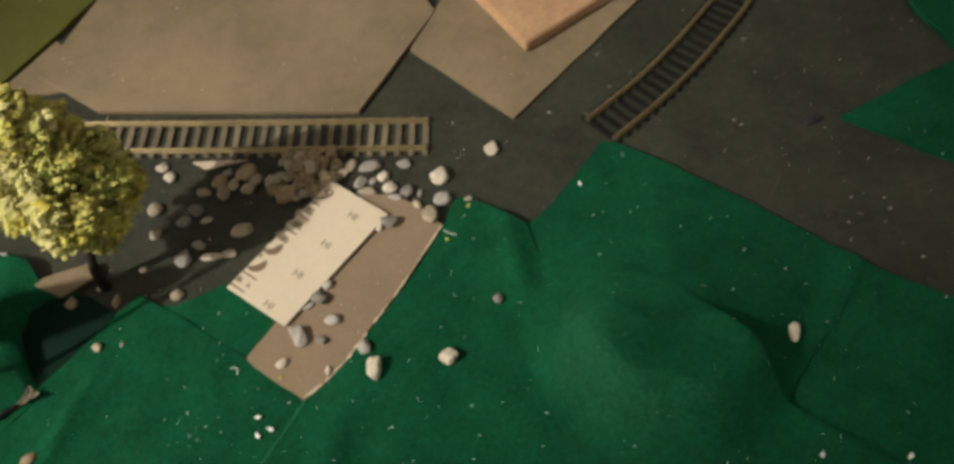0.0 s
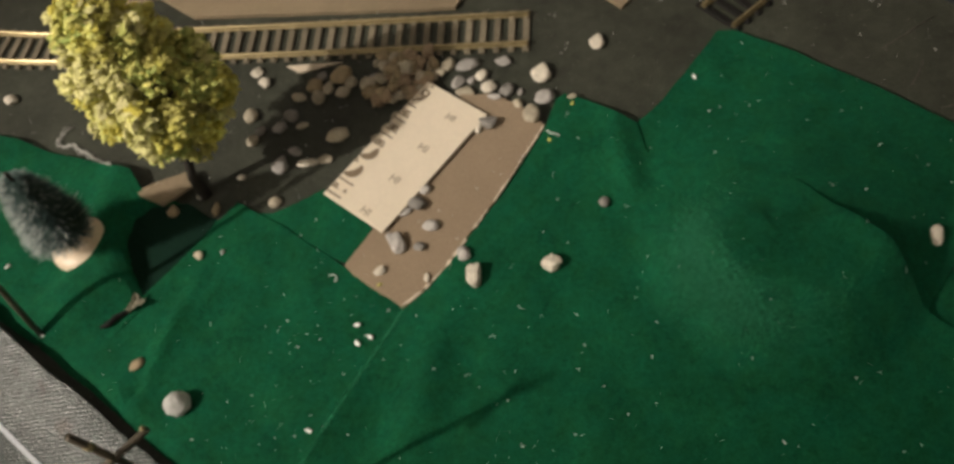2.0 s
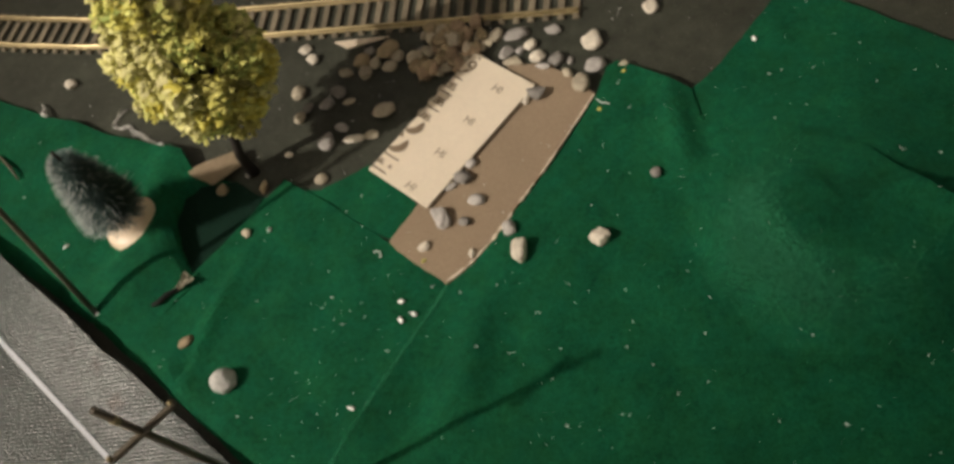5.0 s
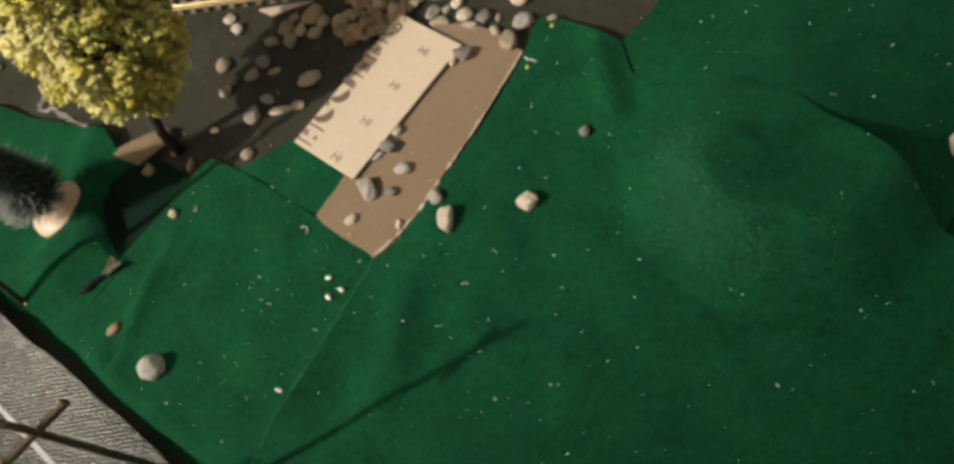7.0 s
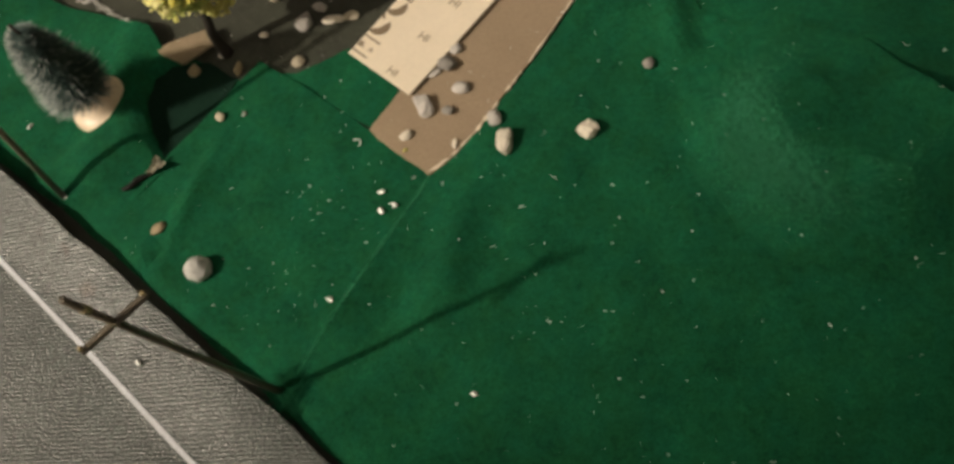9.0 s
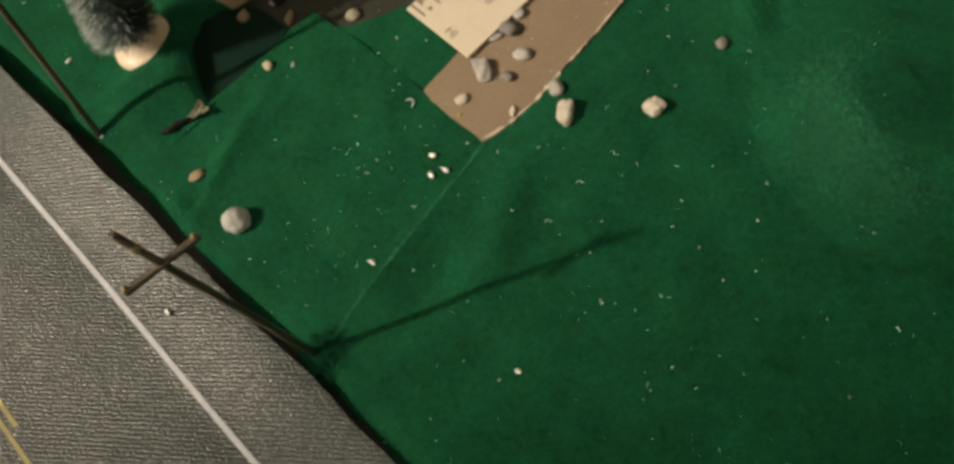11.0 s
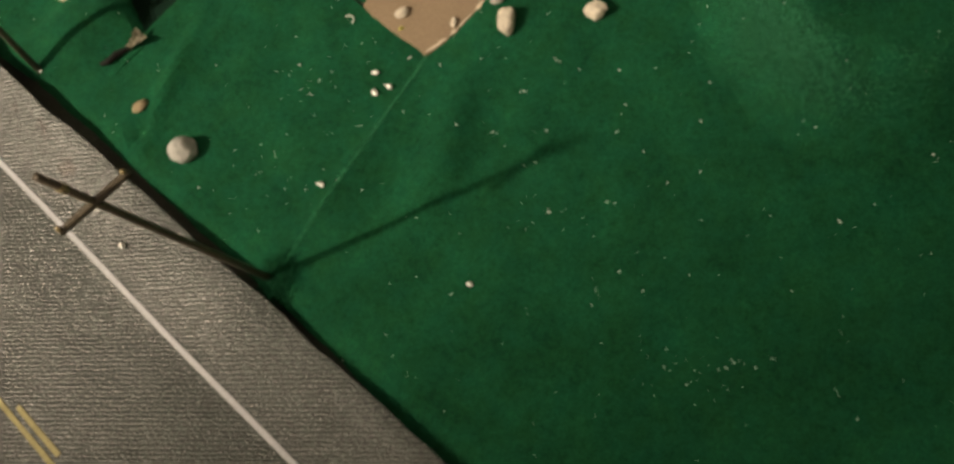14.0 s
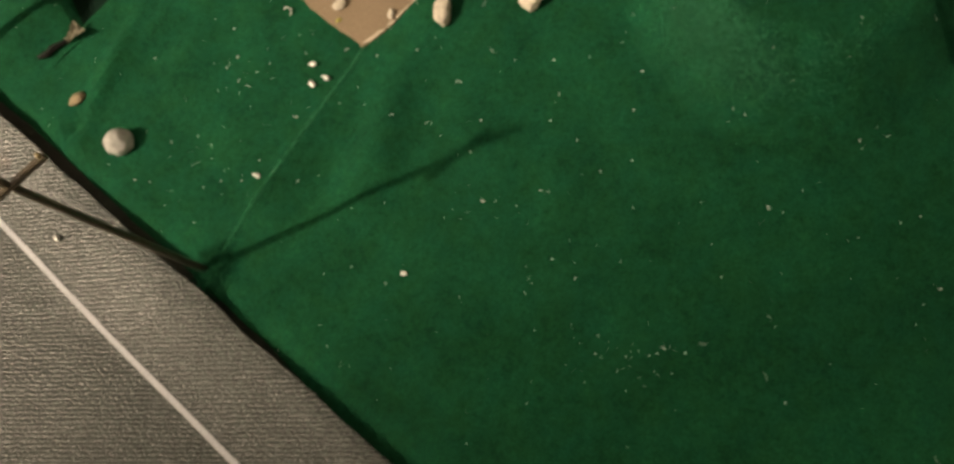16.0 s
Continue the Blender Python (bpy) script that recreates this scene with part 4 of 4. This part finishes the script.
# ---- small things ----
def chalk_ball():
    bm = bmesh.new()
    bmesh.ops.create_icosphere(bm, subdivisions=3, radius=0.5)
    for v in bm.verts:
        v.co *= 1 + 0.12 * noise.noise(v.co * 3 + Vector((4, 0, 0))) + 0.07 * noise.noise(v.co * 8 + Vector((0, 2, 0)))
    ob = thing("round_stone", bm, BALL, "round chalky grey-white stone with small facets on green felt", "stone")
    ob.matrix_basis = pose(-0.1523, -0.1087, felt_z(-0.1523, -0.1087) + 0.0030, 10, 20, 30) @ Matrix.Diagonal((0.0100, 0.0097, 0.0086, 1))


chalk_ball()


def curled_leaf():
    x, y = -0.1840, -0.0705
    root = holder("dry_leaf", pose(x, y, ground_at(x, y), 0, 0, 39), "curled dry leaf scrap with a dark stalk on green felt", "leaf")
    pale = material("dry_leaf_blade", (0.50, 0.48, 0.38), 0.8, grain=900, contrast=0.35, patch=260, patch_amount=0.45, bump=0.5, tint=(0.26, 0.24, 0.16))
    bm = bmesh.new()
    grid = []
    for i in range(9):
        u = i / 8
        row = []
        for j in range(6):
            v = j / 5 - 0.5
            wide = 0.0016 + 0.0052 * u ** 1.5 + 0.0014 * noise.noise((i * 1.3, 2, 7))
            tip = 0.0022 * u * noise.noise((j * 1.9, 4, 1))
            row.append(bm.verts.new((0.0095 * u + tip, v * wide, 0.0004 + 0.0012 * u + 0.0045 * u * v * v * 2 + 0.0009 * noise.noise((i * 1.7, j * 1.9, 5)))))
        grid.append(row)
    for i in range(8):
        for j in range(5):
            bm.faces.new((grid[i][j], grid[i + 1][j], grid[i + 1][j + 1], grid[i][j + 1]))
    bmesh.ops.solidify(bm, geom=bm.faces[:], thickness=0.0003)
    part("blade", bm, pale, root, "pale ragged leaf blade")
    part("stalk", tube(bmesh.new(), [(-0.0100, 0.0006, 0.0010), (-0.0070, -0.0004, 0.0012), (-0.0035, 0.0004, 0.0012), (0.0015, 0.0, 0.0009)], [0.0008, 0.0012, 0.0013, 0.0008], 7), BLACK_SLEEPER, root, "dark shrivelled stalk")


curled_leaf()


def strand(name, points, r, mat, label, category):
    return thing(name, tube(bmesh.new(), points, r, 5), mat, label, category, smooth=True)


def glue_web():
    """Three thin whitish threads wandering along the felt edge, one dried string."""
    rnd = random.Random(77)
    bm = bmesh.new()
    way = [(-0.2355, 0.0262), (-0.2400, 0.0190), (-0.2385, 0.0160), (-0.2300, 0.0150), (-0.2240, 0.0105), (-0.2140, 0.0045), (-0.2040, -0.0005)]
    for _ in range(6):
        pts = []
        for a, b in zip(way, way[1:]):
            for s in range(4):
                x, y = a[0] + (b[0] - a[0]) * s / 4 + rnd.gauss(0, 0.0007), a[1] + (b[1] - a[1]) * s / 4 + rnd.gauss(0, 0.0007)
                pts.append((x, y, ground_at(x, y) + 0.0005 + abs(rnd.gauss(0, 0.0006))))
        tube(bm, pts, [rnd.uniform(0.00008, 0.00022) for _ in pts], 4)
    thing("glue_strand", bm, GLUE, "tangled dried whitish glue threads by the felt edge", "glue", smooth=True)


glue_web()
strand("glue_strand", [(-0.2840, 0.0330, 0.0012), (-0.2800, 0.0290, 0.0022), (-0.2790, 0.0250, 0.0035), (-0.2760, 0.0235, 0.0035)], [0.0003, 0.0006, 0.0012, 0.0005], GLUE, "dried whitish glue string on the felt edge", "glue")
strand("twig", [(-0.2960, 0.0030, 0.0030), (-0.2870, -0.0040, 0.0034), (-0.2800, -0.0110, 0.0030)], [0.0006, 0.0008, 0.0005], POLE, "short brown twig lying on green felt", "twig")


def crumb(x, y, size, turn, where):
    bm = stone_mesh(int(abs(x * 9000)) % 50, True)
    grain = 0.0012 * size * (size / 2.6) ** (0.6 if size > 2 else 1.7)
    ob = thing("foam_crumb", bm, LINT, f"tiny white foam crumb {where}", "crumb", "white crumbs")
    ob.matrix_basis = pose(x, y, ground_at(x, y) + size * 0.0003, 20, 10, turn) @ Matrix.Diagonal((grain * 1.15, grain * 0.72, grain * 0.6, 1))


def lint():
    """Tiny flecks and short threads strewn over board and felt."""
    rnd = random.Random(12)
    verts, faces = [], []
    for k in range(2200):
        x, y = rnd.uniform(-0.30, 0.30), rnd.uniform(-0.42, 0.20)
        if k % 26 == 0:
            spot = rnd.choice(((-0.1215, -0.1130), (-0.0990, -0.1180), (-0.1120, -0.0830), (-0.0250, -0.1250), (0.0300, -0.1700)))
            x, y = spot[0] + rnd.gauss(0, 0.009), spot[1] + rnd.gauss(0, 0.005)
        if (Vector((x, y)) - ROAD_O).dot(ROAD_N) > -0.004:
            continue
        if rnd.random() < 0.35 and x < 0.03 and y > -0.04:
            continue
        z = ground_at(x, y) + 0.0004
        size = 0.000069 * (1 + rnd.random() ** 4 * 2.6)
        a = rnd.uniform(0, 6.283)
        long = size * rnd.choice((1, 1.5, 2.2, 3.4))
        c, s = math.cos(a), math.sin(a)
        j = len(verts)
        for u, v, w in ((-long, -size, 0), (long, -size * 0.7, 0.5), (long * 0.8, size, 0.2), (-long, size * 0.8, 0.4), (0, 0, 1.6)):
            verts.append((x + u * c - v * s, y + u * s + v * c, z + w * size))
        faces += [(j, j + 1, j + 4), (j + 1, j + 2, j + 4), (j + 2, j + 3, j + 4), (j + 3, j, j + 4)]
    for k in range(60):
        x, y = rnd.uniform(-0.22, 0.22), rnd.uniform(-0.36, 0.14)
        if (Vector((x, y)) - ROAD_O).dot(ROAD_N) > -0.006:
            continue
        z, a, bend, step = ground_at(x, y) + 0.0004, rnd.uniform(0, 6.283), rnd.uniform(-0.5, 0.5), rnd.uniform(0.0003, 0.0006)
        w = rnd.uniform(0.00004, 0.00008)
        j = len(verts)
        for n_step in range(6):
            verts += [(x - math.sin(a) * w, y + math.cos(a) * w, z), (x + math.sin(a) * w, y - math.cos(a) * w, z + w)]
            x, y, a = x + math.cos(a) * step, y + math.sin(a) * step, a + bend
        faces += [(j + 2 * q, j + 2 * q + 1, j + 2 * q + 3, j + 2 * q + 2) for q in range(5)]
    me = bpy.data.meshes.new("lint")
    me.from_pydata(verts, [], faces)
    me.materials.append(LINT)
    tagged(new("lint", me), "pale flecks of lint strewn over felt and board", "lint", kind="stuff")


lint()
crumb(-0.0873, -0.0768, 2.6, 171, 'on green felt')
crumb(-0.2160, -0.0800, 2.0, 40, 'at the foot of a pole')
crumb(-0.0863, -0.0842, 2.6, 101, 'on green felt')
crumb(-0.0817, -0.0818, 2.6, 139, 'on green felt')
crumb(-0.1003, -0.1184, 2.6, 1, 'on green felt')
crumb(-0.046, -0.1492, 2.3, 160, 'on green felt')
crumb(-0.1477, -0.0432, 2.4, 79, 'on green felt')
crumb(-0.2427, -0.0471, 2.4, 69, 'on green felt')
crumb(0.0474, 0.0331, 2.4, 78, 'on green felt')
crumb(-0.1693, -0.1436, 2.8, 151, 'on the grey road')
crumb(-0.0499, -0.0721, 1.6, 73, 'on green felt')
crumb(-0.0282, -0.108, 1.6, 174, 'on green felt')
crumb(0.0059, -0.1026, 1.6, 53, 'on green felt')
crumb(0.0139, -0.1129, 1.6, 72, 'on green felt')
crumb(-0.0017, 0.004, 1.6, 119, 'on green felt')
crumb(0.0679, 0.0156, 1.6, 73, 'on green felt')
crumb(0.0885, 0.0046, 1.6, 75, 'on green felt')
crumb(0.0914, -0.1005, 1.6, 98, 'on green felt')
crumb(-0.0071, -0.153, 1.3, 137, 'on green felt')
crumb(0.0246, -0.1244, 1.3, 102, 'on green felt')
crumb(-0.0682, -0.1737, 1.3, 94, 'on green felt')
crumb(-0.0423, -0.0981, 1.3, 81, 'on green felt')
crumb(-0.0387, -0.1026, 1.3, 9, 'on green felt')
crumb(-0.0639, -0.1477, 1.3, 153, 'on green felt')
crumb(0.127, -0.0978, 2.6, 70, 'on green felt')
crumb(0.1603, -0.0986, 2.6, 61, 'on green felt')
crumb(0.1633, 0.0002, 1.7, 91, 'on the dark board')
crumb(0.1945, -0.0308, 1.7, 115, 'on the dark board')
crumb(0.1839, 0.0227, 1.7, 93, 'on the dark board')
crumb(0.1035, -0.0315, 1.7, 45, 'on the dark board')
crumb(-0.0937, -0.0655, 1.3, 79, 'on green felt')
crumb(-0.0888, -0.0648, 1.3, 96, 'on green felt')
crumb(-0.0903, -0.0725, 1.3, 21, 'on green felt')
crumb(-0.101, -0.0824, 1.3, 50, 'on green felt')
crumb(-0.1069, -0.0517, 1.3, 103, 'on green felt')
crumb(-0.032, -0.1091, 1.3, 80, 'on green felt')
crumb(0.0083, -0.0735, 1.3, 41, 'on green felt')
crumb(-0.1561, 0.0192, 1.4, 127, 'among the pebbles')
crumb(-0.1068, 0.0292, 1.4, 96, 'among the pebbles')
crumb(-0.1041, 0.03, 1.4, 87, 'among the pebbles')
crumb(-0.0434, -0.0175, 1.4, 158, 'among the pebbles')
crumb(-0.0583, -0.0274, 1.4, 121, 'among the pebbles')
crumb(-0.05, -0.0404, 1.4, 80, 'among the pebbles')


def chip_heap():
    """Angular chips piled where the track passes the ruler card."""
    rnd = random.Random(31)
    for k in range(70):
        u = rnd.random()
        x = -0.0920 + 0.026 * u + rnd.uniform(-0.003, 0.003)
        y = 0.0300 + 0.026 * rnd.random()
        s = rnd.uniform(3.6, 6.8)
        pebble(x, y, s, s * rnd.uniform(0.6, 0.9), rnd.uniform(0, 180), rnd.choice("btrob"), z=0.0002 + 0.0026 * rnd.random(), angular=True, blocky=rnd.random() < 0.8, tilt=rnd.uniform(-35, 35), where="beside the track")


chip_heap()
for x, y, long, wide, turn in ((-0.0678, 0.0491, 3.4, 7.5, 10), (-0.0649, 0.0503, 3.0, 7.5, -8), (-0.0626, 0.0453, 6.5, 5.0, 20), (-0.0810, 0.0225, 5.5, 4.0, 30), (-0.0850, 0.0165, 5.5, 4.0, 40), (-0.0885, 0.0110, 5.0, 4.0, 20), (-0.0925, 0.0045, 5.0, 3.5, 40)):
    pebble(x, y, long, wide, turn, "t", angular=True, where="beside the card")
pebble(-0.0423, -0.0583, 5.0, 8.2, 14, "w", angular=True, blocky=True, high=4.2, where="on green felt")
pebble(0.1268, -0.0474, 3.9, 7.5, -8, "w", angular=True, blocky=True, where="on green felt")
pebble(-0.0040, 0.0265, 4.0, 2.4, 10, "t", where="at the felt corner")


SCUFF = material("board_scuff", (0.105, 0.098, 0.082), 0.8, grain=900, contrast=0.5, patch=220, patch_amount=0.5, bump=0.3)
# Scuffs of the board itself, built as thin raised strands.
for ends in (((0.1240, 0.0440), (0.1350, 0.0515), (0.1490, 0.0610)), ((0.1330, 0.0250), (0.1365, 0.0300), (0.1400, 0.0375)), ((0.1420, 0.0130), (0.1455, 0.0138), (0.1490, 0.0140)), ((0.1560, 0.0165), (0.1600, 0.0172), (0.1650, 0.0150))):
    strand("scuff_thread", [(x, y, 0.0002) for x, y in ends], [0.00012, 0.00030, 0.00014], SCUFF, "pale scuff mark on the dark board", "thread")


def crumpled_scrap(x, y):
    """A small wad of dark paper beside the pointed felt."""
    bm = bmesh.new()
    bmesh.ops.create_icosphere(bm, subdivisions=3, radius=0.5)
    for v in bm.verts:
        v.co *= 1 + 0.55 * noise.noise(v.co * 3.1 + Vector((7, 0, 0))) + 0.18 * noise.noise(v.co * 8 + Vector((0, 3, 0)))
    ob = thing("paper_scrap", bm, SCRAP, "small crumpled dark bluish scrap on the board", "scrap")
    ob.matrix_basis = pose(x, y, 0.0009, 0, 0, 25) @ Matrix.Diagonal((0.0110, 0.0060, 0.0032, 1))


SCRAP = material("dark_scrap", (0.030, 0.034, 0.042), 0.7, grain=900, contrast=0.4, patch=200, patch_amount=0.4, bump=0.5)
crumpled_scrap(0.1615, 0.0700)


def thread(points, label):
    """A short pale thread lying on the felt."""
    strand("thread", [(x, y, ground_at(x, y) + 0.0005 + 0.0003 * (k % 2)) for k, (x, y) in enumerate(points)], 0.00022, LINT, label, "thread")


thread([(-0.1012, -0.0552), (-0.0998, -0.0548), (-0.0985, -0.0552), (-0.0980, -0.0566), (-0.0984, -0.0578)], "short curled white thread on green felt")
thread([(-0.0128, 0.0078), (-0.0112, 0.0070), (-0.0094, 0.0060)], "short straight white thread on green felt")
thread([(-0.0150, 0.0098), (-0.0138, 0.0088), (-0.0128, 0.0075)], "short bent white thread on green felt")
for x, y, size in ((-0.0135, 0.0045, 2.0), (-0.0040, 0.0225, 1.6), (-0.0800, -0.0600, 1.7)):
    fleck = thing("foliage_fleck", stone_mesh(int(abs(x) * 9000) % 40, True), FOLIAGE[0], "tiny yellow-green flock fleck on green felt", "flock fleck")
    fleck.matrix_basis = pose(x, y, ground_at(x, y) + 0.0005, 15, 10, 40) @ Matrix.Diagonal((size / 700, size / 1100, size / 1300, 1))
